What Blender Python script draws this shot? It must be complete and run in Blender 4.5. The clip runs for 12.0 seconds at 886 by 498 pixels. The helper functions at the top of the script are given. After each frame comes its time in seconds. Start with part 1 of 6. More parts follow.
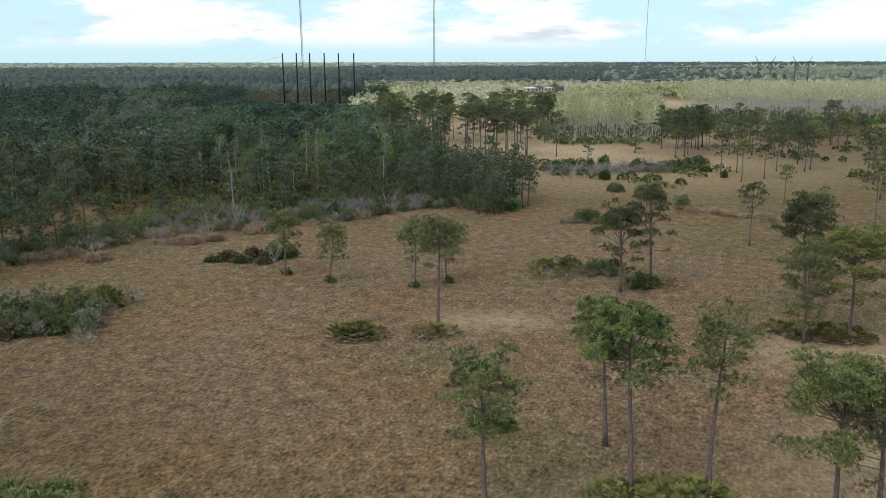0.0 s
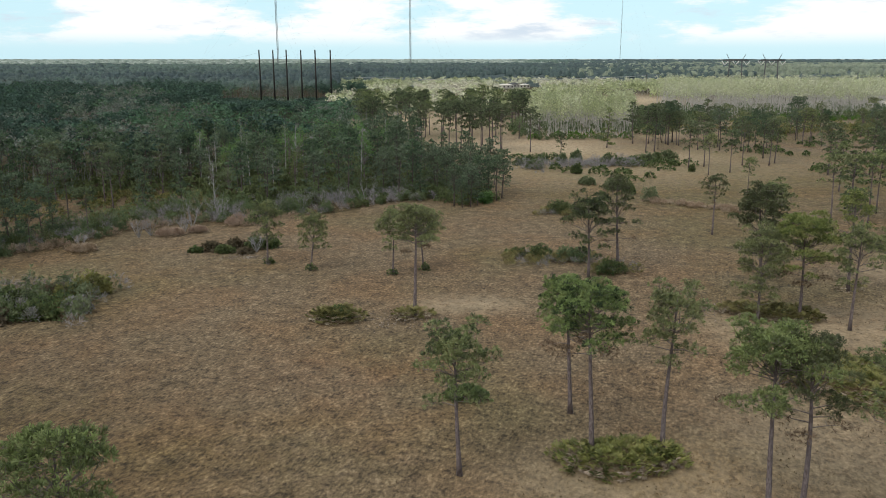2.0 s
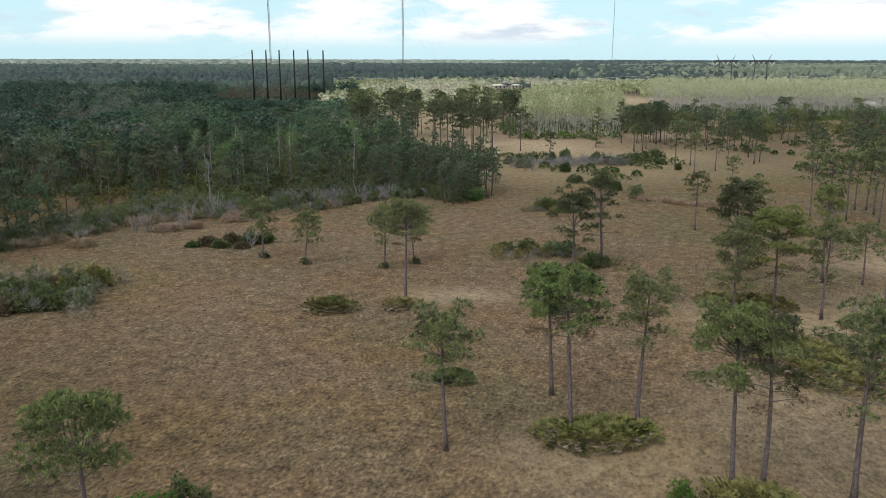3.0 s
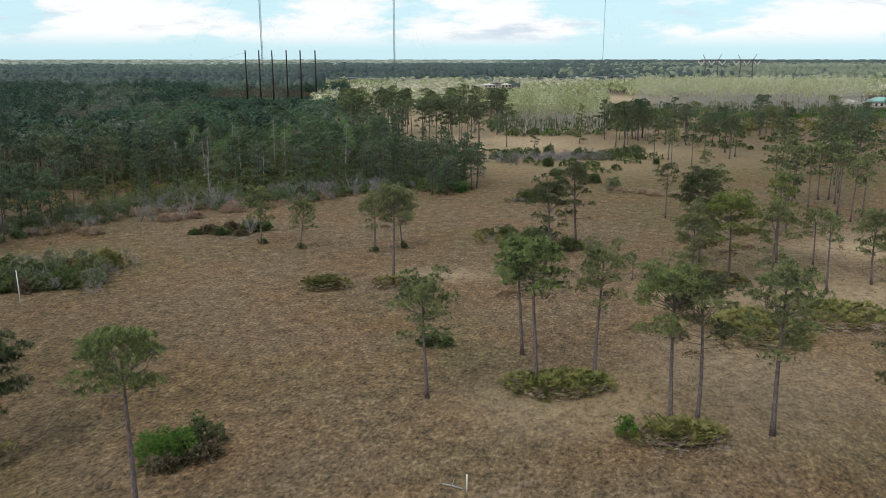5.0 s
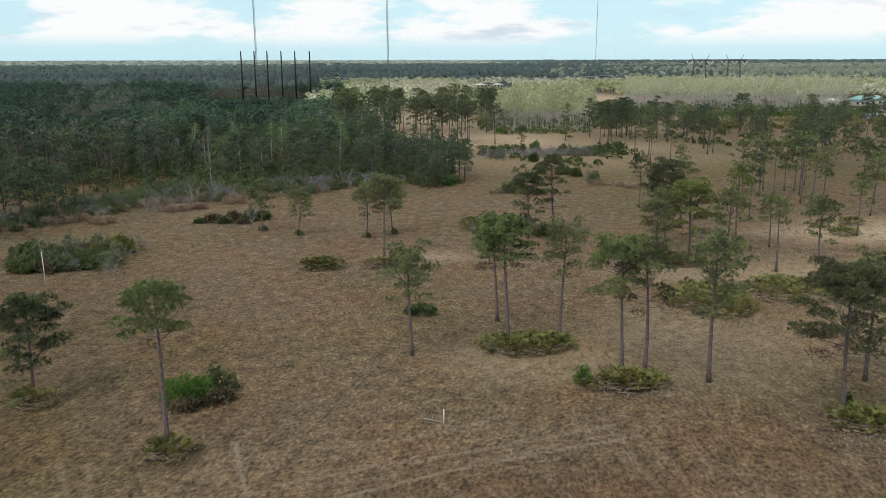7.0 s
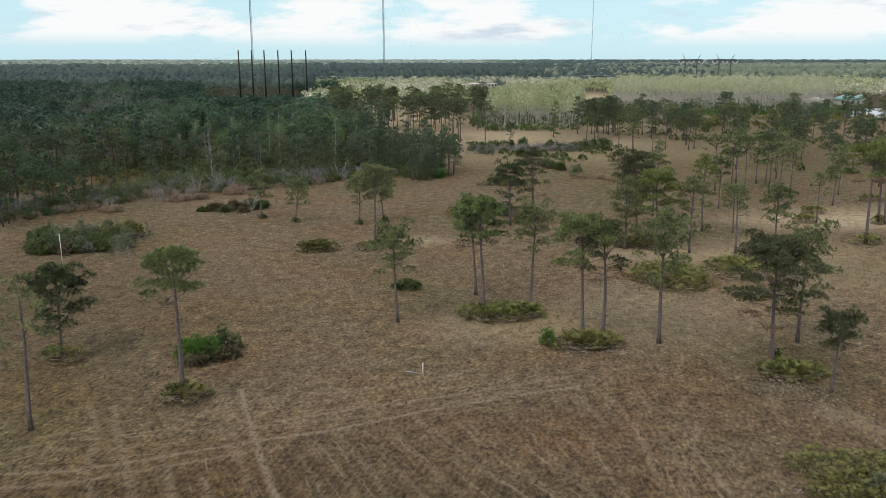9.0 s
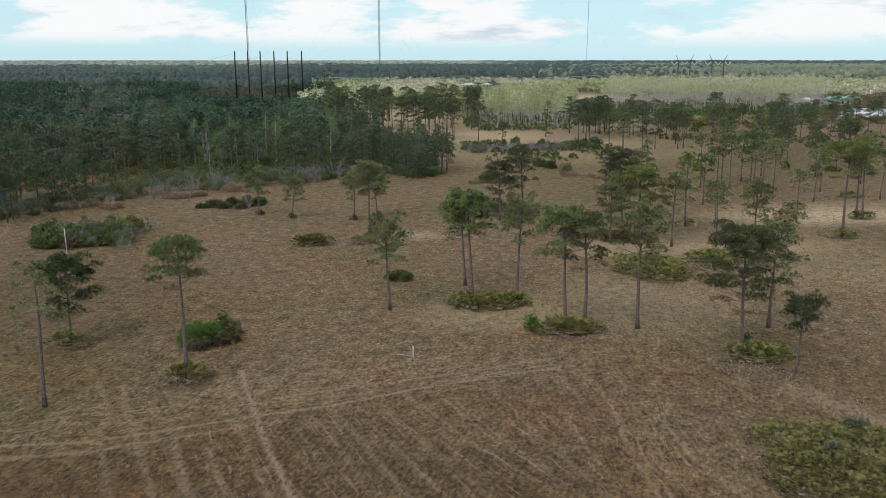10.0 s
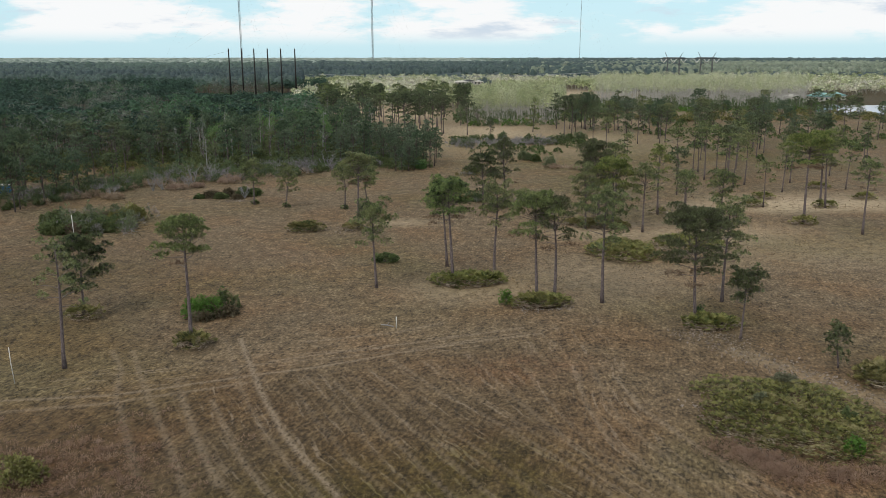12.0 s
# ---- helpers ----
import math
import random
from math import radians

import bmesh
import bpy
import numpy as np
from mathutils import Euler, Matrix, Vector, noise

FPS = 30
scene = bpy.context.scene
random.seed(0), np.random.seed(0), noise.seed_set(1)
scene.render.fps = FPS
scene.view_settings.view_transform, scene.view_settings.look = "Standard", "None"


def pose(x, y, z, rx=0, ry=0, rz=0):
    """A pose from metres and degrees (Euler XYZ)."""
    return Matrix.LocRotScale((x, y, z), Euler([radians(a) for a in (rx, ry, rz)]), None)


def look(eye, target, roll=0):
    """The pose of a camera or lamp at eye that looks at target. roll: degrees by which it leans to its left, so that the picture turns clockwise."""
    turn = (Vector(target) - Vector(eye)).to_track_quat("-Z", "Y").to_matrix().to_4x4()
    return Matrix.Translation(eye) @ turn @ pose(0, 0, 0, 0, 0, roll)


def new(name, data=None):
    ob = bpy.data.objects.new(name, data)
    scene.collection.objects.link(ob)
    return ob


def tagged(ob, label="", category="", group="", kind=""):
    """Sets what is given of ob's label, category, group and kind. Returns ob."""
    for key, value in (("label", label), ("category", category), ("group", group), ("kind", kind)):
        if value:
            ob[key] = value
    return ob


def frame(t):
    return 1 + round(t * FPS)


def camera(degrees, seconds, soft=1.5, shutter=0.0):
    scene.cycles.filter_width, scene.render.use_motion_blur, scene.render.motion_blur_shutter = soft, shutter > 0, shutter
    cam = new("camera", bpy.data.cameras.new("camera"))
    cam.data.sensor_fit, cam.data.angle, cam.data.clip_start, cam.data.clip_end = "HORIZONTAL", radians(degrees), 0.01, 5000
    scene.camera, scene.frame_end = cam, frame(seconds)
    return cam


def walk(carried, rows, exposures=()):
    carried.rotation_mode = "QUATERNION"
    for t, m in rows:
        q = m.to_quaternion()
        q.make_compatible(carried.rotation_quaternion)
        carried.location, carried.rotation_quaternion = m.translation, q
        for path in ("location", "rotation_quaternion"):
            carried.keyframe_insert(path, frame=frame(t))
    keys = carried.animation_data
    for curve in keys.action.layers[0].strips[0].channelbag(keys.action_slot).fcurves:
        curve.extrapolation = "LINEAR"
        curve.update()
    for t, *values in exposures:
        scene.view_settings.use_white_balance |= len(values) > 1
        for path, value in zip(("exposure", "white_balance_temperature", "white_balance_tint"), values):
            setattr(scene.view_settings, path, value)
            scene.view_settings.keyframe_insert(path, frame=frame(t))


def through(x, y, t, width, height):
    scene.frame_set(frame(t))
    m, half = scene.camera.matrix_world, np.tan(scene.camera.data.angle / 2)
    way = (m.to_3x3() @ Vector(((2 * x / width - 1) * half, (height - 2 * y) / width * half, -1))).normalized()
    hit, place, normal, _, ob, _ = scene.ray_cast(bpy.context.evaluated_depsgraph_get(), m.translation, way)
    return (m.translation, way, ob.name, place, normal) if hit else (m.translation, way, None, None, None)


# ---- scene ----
cam = camera(58.0, 12.0, soft=0.5)
PATH = [
    (0, (-1.177, -6.055, 26.613), (-1.148, -4.109, 26.152), -0.1),
    (0.5, (-1.172, -6.895, 26.644), (-1.127, -4.95, 26.181), -0.2),
    (1, (-1.193, -7.897, 26.645), (-1.131, -5.952, 26.181), -0.0),
    (1.5, (-1.226, -9.08, 26.643), (-1.15, -7.137, 26.179), 0.0),
    (2, (-1.18, -10.544, 26.593), (-1.094, -8.601, 26.125), 0.0),
    (2.5, (-1.064, -12.231, 26.538), (-0.968, -10.289, 26.07), -0.1),
    (3, (-0.969, -14.039, 26.592), (-0.865, -12.097, 26.125), 0.1),
    (5, (-0.501, -22.657, 26.489), (-0.378, -20.716, 26.022), -0.0),
    (5.5, (-0.403, -24.93, 26.498), (-0.275, -22.989, 26.032), -0.2),
    (6, (-0.294, -27.36, 26.51), (-0.163, -25.42, 26.044), -0.0),
    (6.5, (-0.2, -29.84, 26.497), (-0.064, -27.899, 26.031), -0.0),
    (7, (-0.047, -32.212, 26.488), (0.09, -30.272, 26.022), -0.1),
    (9, (0.771, -41.197, 26.358), (0.917, -39.258, 25.891), 0.0),
    (9.5, (0.915, -43.281, 26.355), (1.066, -41.342, 25.888), 0.0),
    (10, (1.085, -45.465, 26.339), (1.241, -43.527, 25.874), -0.0),
    (10.5, (1.245, -47.608, 26.298), (1.406, -45.67, 25.831), -0.0),
    (11, (1.398, -49.579, 26.292), (1.563, -47.642, 25.824), -0.0),
    (11.5, (1.575, -51.391, 26.316), (1.743, -49.454, 25.845), 0.1),
    (12, (1.829, -53.142, 26.332), (2.0, -51.206, 25.861), 0.0),
]
walk(cam, [(t, look(e, a, r)) for t, e, a, r in PATH], [(0, 0.47), (3, 0.44), (6, 0.39), (12, 0.33)])

# ---- world, sun ----
SUN_EL, SUN_AZ = 50.0, -135.0      # degrees; azimuth from +y towards +x


def daylight():
    w = bpy.data.worlds.new("world")
    scene.world = w
    w.use_nodes = True
    nt = w.node_tree
    nt.nodes.clear()
    out = nt.nodes.new("ShaderNodeOutputWorld")
    bg = nt.nodes.new("ShaderNodeBackground")
    bg.inputs["Strength"].default_value = 0.1
    sky = nt.nodes.new("ShaderNodeTexSky")
    sky.sky_type = "NISHITA"
    sky.sun_disc = False
    sky.sun_elevation = radians(SUN_EL)
    sky.sun_rotation = radians(SUN_AZ)
    sky.air_density, sky.dust_density, sky.ozone_density = 1.0, 0.6, 1.0
    tc = nt.nodes.new("ShaderNodeTexCoord")

    def clouds(sx, sz, detail, lo, hi, shift):
        mp = nt.nodes.new("ShaderNodeMapping")
        mp.inputs["Scale"].default_value = (sx, sx, sz)
        mp.inputs["Location"].default_value = (shift, shift * 0.7, 0)
        nz = nt.nodes.new("ShaderNodeTexNoise")
        nz.inputs["Scale"].default_value = 1.0
        nz.inputs["Detail"].default_value = detail
        nz.inputs["Roughness"].default_value = 0.62
        mr = nt.nodes.new("ShaderNodeMapRange")
        mr.interpolation_type = "SMOOTHSTEP"
        mr.inputs["From Min"].default_value, mr.inputs["From Max"].default_value = lo, hi
        nt.links.new(tc.outputs["Generated"], mp.inputs["Vector"])
        nt.links.new(mp.outputs[0], nz.inputs["Vector"])
        nt.links.new(nz.outputs["Fac"], mr.inputs["Value"])
        return mr.outputs[0]

    def mix(fac, a, b):
        m = nt.nodes.new("ShaderNodeMix")
        m.data_type = "RGBA"
        nt.links.new(fac, m.inputs["Factor"])
        for sock, v in ((m.inputs["A"], a), (m.inputs["B"], b)):
            if isinstance(v, tuple):
                sock.default_value = v
            else:
                nt.links.new(v, sock)
        return m.outputs["Result"]

    rise = nt.nodes.new("ShaderNodeSeparateXYZ")
    nt.links.new(tc.outputs["Generated"], rise.inputs[0])
    haze = nt.nodes.new("ShaderNodeMapRange")
    for key, value in (("From Min", 0.05), ("From Max", 0.9), ("To Min", 0.85), ("To Max", 0.42)):
        haze.inputs[key].default_value = value
    nt.links.new(rise.outputs["Z"], haze.inputs["Value"])
    veil = mix(haze.outputs[0], sky.outputs[0], (4.6, 6.75, 7.6, 1))
    up = nt.nodes.new("ShaderNodeSeparateXYZ")
    nt.links.new(tc.outputs["Generated"], up.inputs[0])
    low = nt.nodes.new("ShaderNodeMapRange")
    low.interpolation_type = "SMOOTHSTEP"
    low.inputs["From Min"].default_value, low.inputs["From Max"].default_value = 0.008, 0.030
    nt.links.new(up.outputs["Z"], low.inputs["Value"])

    def aloft(mask):
        m = nt.nodes.new("ShaderNodeMath")
        m.operation = "MULTIPLY"
        nt.links.new(mask, m.inputs[0])
        nt.links.new(low.outputs[0], m.inputs[1])
        return m.outputs[0]

    white = mix(aloft(clouds(5.0, 20, 8, 0.42, 0.53, 3.1)), veil, (7.5, 7.6, 7.65, 1))
    grey = mix(aloft(clouds(7, 34, 6, 0.56, 0.72, 9.4)), white, (5.0, 5.75, 6.5, 1))
    nt.links.new(grey, bg.inputs["Color"])
    nt.links.new(bg.outputs[0], out.inputs["Surface"])
    s = bpy.data.lights.new("sun", "SUN")
    s.energy, s.angle, s.color = 1.7, radians(38), (1.0, 0.95, 0.88)
    ob = new("sun", s)
    el, az = radians(SUN_EL), radians(SUN_AZ)
    way = Vector((math.sin(az) * math.cos(el), math.cos(az) * math.cos(el), math.sin(el)))
    ob.matrix_world = look(way * 300, (0, 0, 0))


daylight()

# ---- materials ----


class Nodes:
    """Short forms for building a material's nodes."""

    def __init__(self, name):
        self.m = bpy.data.materials.new(name)
        self.m.use_nodes = True
        self.t = self.m.node_tree
        self.b = self.t.nodes["Principled BSDF"]
        self.out = self.t.nodes["Material Output"]

    def node(self, kind, **inputs):
        n = self.t.nodes.new("ShaderNode" + kind)
        for k, v in inputs.items():
            self.put(n.inputs[k.replace("_", " ")], v)
        return n

    def put(self, sock, v):
        if isinstance(v, bpy.types.NodeSocket):
            self.t.links.new(v, sock)
        elif isinstance(v, tuple) and len(v) == 3 and sock.type == "RGBA":
            sock.default_value = (*v, 1)
        else:
            sock.default_value = v

    def where(self):
        return self.node("NewGeometry").outputs["Position"]

    def noise(self, scale, detail=3.0, rough=0.55, vec=None, stretch=None):
        v = vec or self.where()
        if stretch:
            mp = self.node("Mapping", Vector=v)
            mp.inputs["Scale"].default_value = stretch
            v = mp.outputs[0]
        return self.node("TexNoise", Vector=v, Scale=scale, Detail=detail, Roughness=rough).outputs["Fac"]

    def ramp(self, fac, lo, hi, a=0.0, b=1.0):
        n = self.node("MapRange", Value=fac)
        n.inputs["From Min"].default_value, n.inputs["From Max"].default_value = lo, hi
        n.inputs["To Min"].default_value, n.inputs["To Max"].default_value = a, b
        n.interpolation_type = "SMOOTHSTEP"
        return n.outputs[0]

    def mix(self, fac, a, b, how="MIX"):
        n = self.node("Mix")
        n.data_type = "RGBA"
        n.blend_type = how
        self.put(n.inputs["Factor"], fac)
        self.put(n.inputs["A"], a)
        self.put(n.inputs["B"], b)
        return n.outputs["Result"]

    def math(self, op, a, b):
        n = self.node("Math")
        n.operation = op
        self.put(n.inputs[0], a)
        self.put(n.inputs[1], b)
        return n.outputs[0]

    def attr(self, name):
        n = self.node("Attribute")
        n.attribute_name = name
        return n.outputs["Fac"]

    def bump(self, height, dist, strength=1.0):
        n = self.node("Bump", Height=height, Distance=dist, Strength=strength)
        self.t.links.new(n.outputs[0], self.b.inputs["Normal"])

    def done(self, colour, rough=0.8, metal=0.0):
        self.put(self.b.inputs["Base Color"], colour)
        self.put(self.b.inputs["Roughness"], rough)
        self.put(self.b.inputs["Metallic"], metal)
        self.b.inputs["Specular IOR Level"].default_value = 0.25
        return self.m


def leaf_material(name, dark, mid, pale, through=0.25, rough=0.6, single=False):
    n = Nodes(name)
    isl = n.node("NewGeometry").outputs["Random Per Island"]
    tree = n.node("ObjectInfo").outputs["Random"]
    c = n.mix(n.ramp(tree, 0.1, 0.9) if single else n.ramp(isl, 0.1, 0.9), dark, mid)
    c = n.mix(n.ramp(n.noise(0.55, 2), 0.5, 0.72), c, pale)
    c = n.mix(n.ramp(tree, 0.0, 1.0, 0.0, 0.42), c, (pale[0] * 0.9, pale[1] * 0.8, pale[2] * 0.9))
    n.done(c, rough)
    tr = n.node("BsdfTranslucent", Color=c)
    ms = n.node("MixShader", Fac=through)
    n.t.links.new(n.b.outputs[0], ms.inputs[1])
    n.t.links.new(tr.outputs[0], ms.inputs[2])
    n.t.links.new(ms.outputs[0], n.out.inputs["Surface"])
    return n.m


def bark_material(name, a, b, scale=9.0):
    n = Nodes(name)
    plates = n.noise(scale, 4, 0.6, stretch=(1, 1, 0.35))
    c = n.mix(n.ramp(plates, 0.35, 0.65), a, b)
    c = n.mix(n.ramp(n.noise(1.1, 2), 0.45, 0.7, 0, 0.5), c, (a[0] * 0.6, a[1] * 0.62, a[2] * 0.65))
    n.bump(plates, 0.03, 0.8)
    return n.done(c, 0.9)


def plain_material(name, c, rough=0.7, metal=0.0, var=0.2, scale=3.0):
    n = Nodes(name)
    k = 1 - var
    col = n.mix(n.ramp(n.noise(scale, 4), 0.35, 0.7), c, (c[0] * k, c[1] * k, c[2] * k))
    return n.done(col, rough, metal)


def grass_colour(n):
    """Dry winter grass: dark thatch, brown and straw blades, tinted over metres by russet and olive."""
    p = n.where()
    turned = n.node("Mapping", Vector=p, Rotation=(0, 0, 0.35)).outputs[0]
    fine = n.noise(3.4, 6, 0.70, turned, stretch=(1.0, 0.62, 1))
    clump = n.noise(0.85, 4, 0.62, turned, stretch=(1.0, 0.7, 1))
    v = n.math("ADD", n.math("MULTIPLY", fine, 0.66), n.math("MULTIPLY", clump, 0.34))
    r = n.node("ValToRGB", Fac=v)
    els = r.color_ramp.elements
    while len(els) < 5:
        els.new(0.5)
    for e, (q, c) in zip(els, ((0.38, DARK), (0.452, BROWN), (0.505, TAWNY), (0.558, STRAW), (0.625, PALE))):
        e.position, e.color = q, (*c, 1)
    c = tint(n, r.outputs[0], n.ramp(n.noise(0.085, 3, 0.5, p), 0.40, 0.66), (1.06, 0.95, 0.86))
    c = tint(n, c, n.ramp(n.noise(0.030, 2, 0.5, p), 0.46, 0.66), (0.86, 0.92, 0.78))
    c = tint(n, c, n.ramp(n.noise(0.33, 4, 0.6, p), 0.50, 0.70), (0.82, 0.82, 0.80))
    return c, fine, clump


def tint(n, c, fac, by):
    return n.mix(fac, c, by, "MULTIPLY")


DARK, BROWN, TAWNY, STRAW, PALE = (0.033, 0.024, 0.0145), (0.084, 0.060, 0.035), (0.126, 0.089, 0.051), (0.170, 0.122, 0.072), (0.258, 0.192, 0.119)


def ground_material():
    n = Nodes("dry_grass_ground")
    c, fine, clump = grass_colour(n)
    speck = n.ramp(fine, 0.32, 0.52)
    patch = n.ramp(n.noise(0.5, 5, 0.7), 0.28, 0.62)
    c = tint(n, c, n.attr("mown"), (0.56, 0.52, 0.43))
    lie = n.node("CombineXYZ", X=n.math("ADD", n.attr("row"), n.math("MULTIPLY", n.noise(0.22, 3, 0.6), 1.1)), Y=n.math("MULTIPLY", n.attr("along"), 0.07)).outputs[0]
    swath, broad = n.noise(2.2, 4, 0.66, lie), n.noise(0.34, 2, 0.5, lie)
    worn = n.math("MULTIPLY", n.attr("rows"), n.ramp(n.noise(0.16, 3, 0.6), 0.3, 0.55, 0.45, 1.0))
    c = tint(n, c, n.math("MULTIPLY", worn, n.ramp(swath, 0.50, 0.36)), (0.76, 0.75, 0.72))
    c = tint(n, c, n.math("MULTIPLY", worn, n.ramp(broad, 0.42, 0.62)), (1.08, 1.06, 1.05))
    c = n.mix(n.math("MULTIPLY", n.math("MULTIPLY", worn, n.ramp(swath, 0.55, 0.64, 0, 0.75)), n.ramp(fine, 0.34, 0.54)), c, (0.215, 0.163, 0.112))
    c = tint(n, c, n.math("MULTIPLY", n.attr("green"), patch), (0.70, 0.76, 0.42))
    c = tint(n, c, n.math("MULTIPLY", n.attr("russet"), patch), (1.06, 0.88, 0.82))
    c = n.mix(n.math("MULTIPLY", n.attr("track"), speck), c, (0.215, 0.162, 0.110))
    # even darkening of the ground colour
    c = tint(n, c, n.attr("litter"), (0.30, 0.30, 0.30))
    # one pale mix for bare sand and for sunshine painted on the grass
    c = n.mix(n.math("MULTIPLY", n.attr("sand_sun"), n.ramp(n.noise(0.9, 5, 0.7), 0.25, 0.6)), c, (0.400, 0.310, 0.200))
    n.bump(n.math("ADD", fine, clump), 0.11, 1.0)
    return n.done(c, 0.95)


def tuft_material():
    """Standing blades take the tint of the sward that they grow from."""
    n = Nodes("standing_dry_grass")
    c, fine, clump = grass_colour(n)
    isl = n.node("NewGeometry").outputs["Random Per Island"]
    c = n.mix(n.ramp(isl, 0, 1, 0.15, 0.6), c, (0.150, 0.110, 0.068))
    return n.done(c, 0.95)


M_GROUND = ground_material()
M_TUFT = tuft_material()
M_NEEDLE = leaf_material("pine_needles", (0.052, 0.072, 0.034), (0.190, 0.232, 0.092), (0.240, 0.262, 0.116), 0.26)
M_NEEDLE_DARK = leaf_material("deep_green_pine_needles", (0.028, 0.048, 0.020), (0.190, 0.255, 0.084), (0.215, 0.262, 0.098), 0.26)
M_NEEDLE_WOOD = leaf_material("wood_pine_needles", (0.034, 0.062, 0.036), (0.088, 0.138, 0.070), (0.118, 0.162, 0.088), 0.26)
M_NEEDLE_WOOD_PALE = leaf_material("grey_green_pine_needles", (0.050, 0.080, 0.050), (0.116, 0.164, 0.094), (0.150, 0.190, 0.115), 0.26)
M_NEEDLE_MEADOW = leaf_material("olive_pine_needles", (0.032, 0.048, 0.026), (0.122, 0.156, 0.076), (0.150, 0.178, 0.092), 0.26)
M_NEEDLE_OLIVE = leaf_material("dark_olive_pine_needles", (0.022, 0.032, 0.017), (0.102, 0.128, 0.054), (0.130, 0.148, 0.068), 0.26)
M_NEEDLE_YELLOW = leaf_material("yellowing_pine_needles", (0.080, 0.110, 0.030), (0.215, 0.250, 0.076), (0.265, 0.275, 0.100), 0.26)
M_PALMETTO = leaf_material("palmetto_leaf", (0.056, 0.074, 0.020), (0.215, 0.232, 0.060), (0.285, 0.275, 0.095), 0.25, 0.5, True)
M_PALMETTO_DARK = leaf_material("dull_palmetto_leaf", (0.058, 0.066, 0.020), (0.210, 0.212, 0.062), (0.285, 0.258, 0.105), 0.3, 0.5, True)
M_PALMETTO_MIX = leaf_material("mixed_palmetto_leaf", (0.054, 0.062, 0.019), (0.205, 0.205, 0.060), (0.285, 0.255, 0.115), 0.25, 0.5)
M_RUSSET = leaf_material("russet_standing_grass", (0.150, 0.098, 0.064), (0.290, 0.198, 0.132), (0.370, 0.270, 0.190), 0.4, 0.95)
M_PALMETTO_GOLD = leaf_material("sunlit_palmetto_leaf", (0.085, 0.095, 0.028), (0.215, 0.228, 0.066), (0.290, 0.275, 0.105), 0.28, 0.5)
M_DEADNEEDLE = leaf_material("dead_brown_needles", (0.085, 0.060, 0.040), (0.175, 0.125, 0.080), (0.215, 0.160, 0.105), 0.3, 0.9)
M_DEADLEAF = leaf_material("dead_frond", (0.150, 0.116, 0.076), (0.340, 0.285, 0.200), (0.460, 0.400, 0.305), 0.15, 0.9)
M_BUSH = leaf_material("shrub_leaf", (0.040, 0.066, 0.026), (0.124, 0.164, 0.060), (0.155, 0.182, 0.074), 0.38)
M_BUSH_BRIGHT = leaf_material("bright_vine_leaf", (0.050, 0.110, 0.018), (0.100, 0.210, 0.034), (0.140, 0.250, 0.050), 0.3)
M_BROWNBUSH = leaf_material("brown_dry_shrub", (0.060, 0.050, 0.030), (0.160, 0.130, 0.078), (0.190, 0.160, 0.105), 0.25, 0.9)
M_SPRING = leaf_material("spring_leaf", (0.082, 0.120, 0.056), (0.148, 0.192, 0.090), (0.195, 0.222, 0.118), 0.35)
M_FRESH = leaf_material("fresh_broad_leaf", (0.075, 0.142, 0.046), (0.130, 0.232, 0.072), (0.170, 0.262, 0.100), 0.35)
M_TAN = leaf_material("tan_dry_reed", (0.190, 0.135, 0.085), (0.330, 0.250, 0.170), (0.390, 0.310, 0.230), 0.15, 0.9)
M_LITTER = leaf_material("bleached_litter", (0.110, 0.088, 0.064), (0.270, 0.230, 0.185), (0.380, 0.335, 0.285), 0.1, 0.9)
M_GREYBUSH = leaf_material("grey_green_shrub_leaf", (0.085, 0.096, 0.056), (0.170, 0.182, 0.108), (0.205, 0.212, 0.130), 0.3)
M_TWIG = leaf_material("grey_bare_twig", (0.120, 0.115, 0.105), (0.240, 0.235, 0.225), (0.310, 0.300, 0.295), 0.1, 0.9)


def wood_material(name, stops, vary=1.0):
    """Crowns of far trees: one tone for each tree, with a little change from clump to clump."""
    n = Nodes(name)
    r = n.node("ValToRGB", Fac=n.attr("tone"))
    els = r.color_ramp.elements
    while len(els) < len(stops):
        els.new(0.5)
    for e, (p, c) in zip(els, stops):
        e.position, e.color = p, (*c, 1)
    isl = n.node("NewGeometry").outputs["Random Per Island"]
    c = n.mix(1.0, r.outputs[0], n.mix(isl, (1 - 0.38 * vary,) * 3, (1 + 0.3 * vary,) * 3), "MULTIPLY")
    leaf = n.noise(0.9, 4, 0.7)
    c = n.mix(n.ramp(n.noise(0.22, 3, 0.6), 0.35, 0.65), c, (0.72, 0.74, 0.78), "MULTIPLY")
    c = n.mix(n.ramp(leaf, 0.36, 0.6, 0.55 if vary < 1 else 0.3, 0.0), c, (0.40, 0.42, 0.45), "MULTIPLY")
    n.bump(leaf, 1.6, 0.8)
    n.done(c, 0.7)
    tr = n.node("BsdfTranslucent", Color=c)
    ms = n.node("MixShader", Fac=0.25)
    n.t.links.new(n.b.outputs[0], ms.inputs[1])
    n.t.links.new(tr.outputs[0], ms.inputs[2])
    n.t.links.new(ms.outputs[0], n.out.inputs["Surface"])
    return n.m


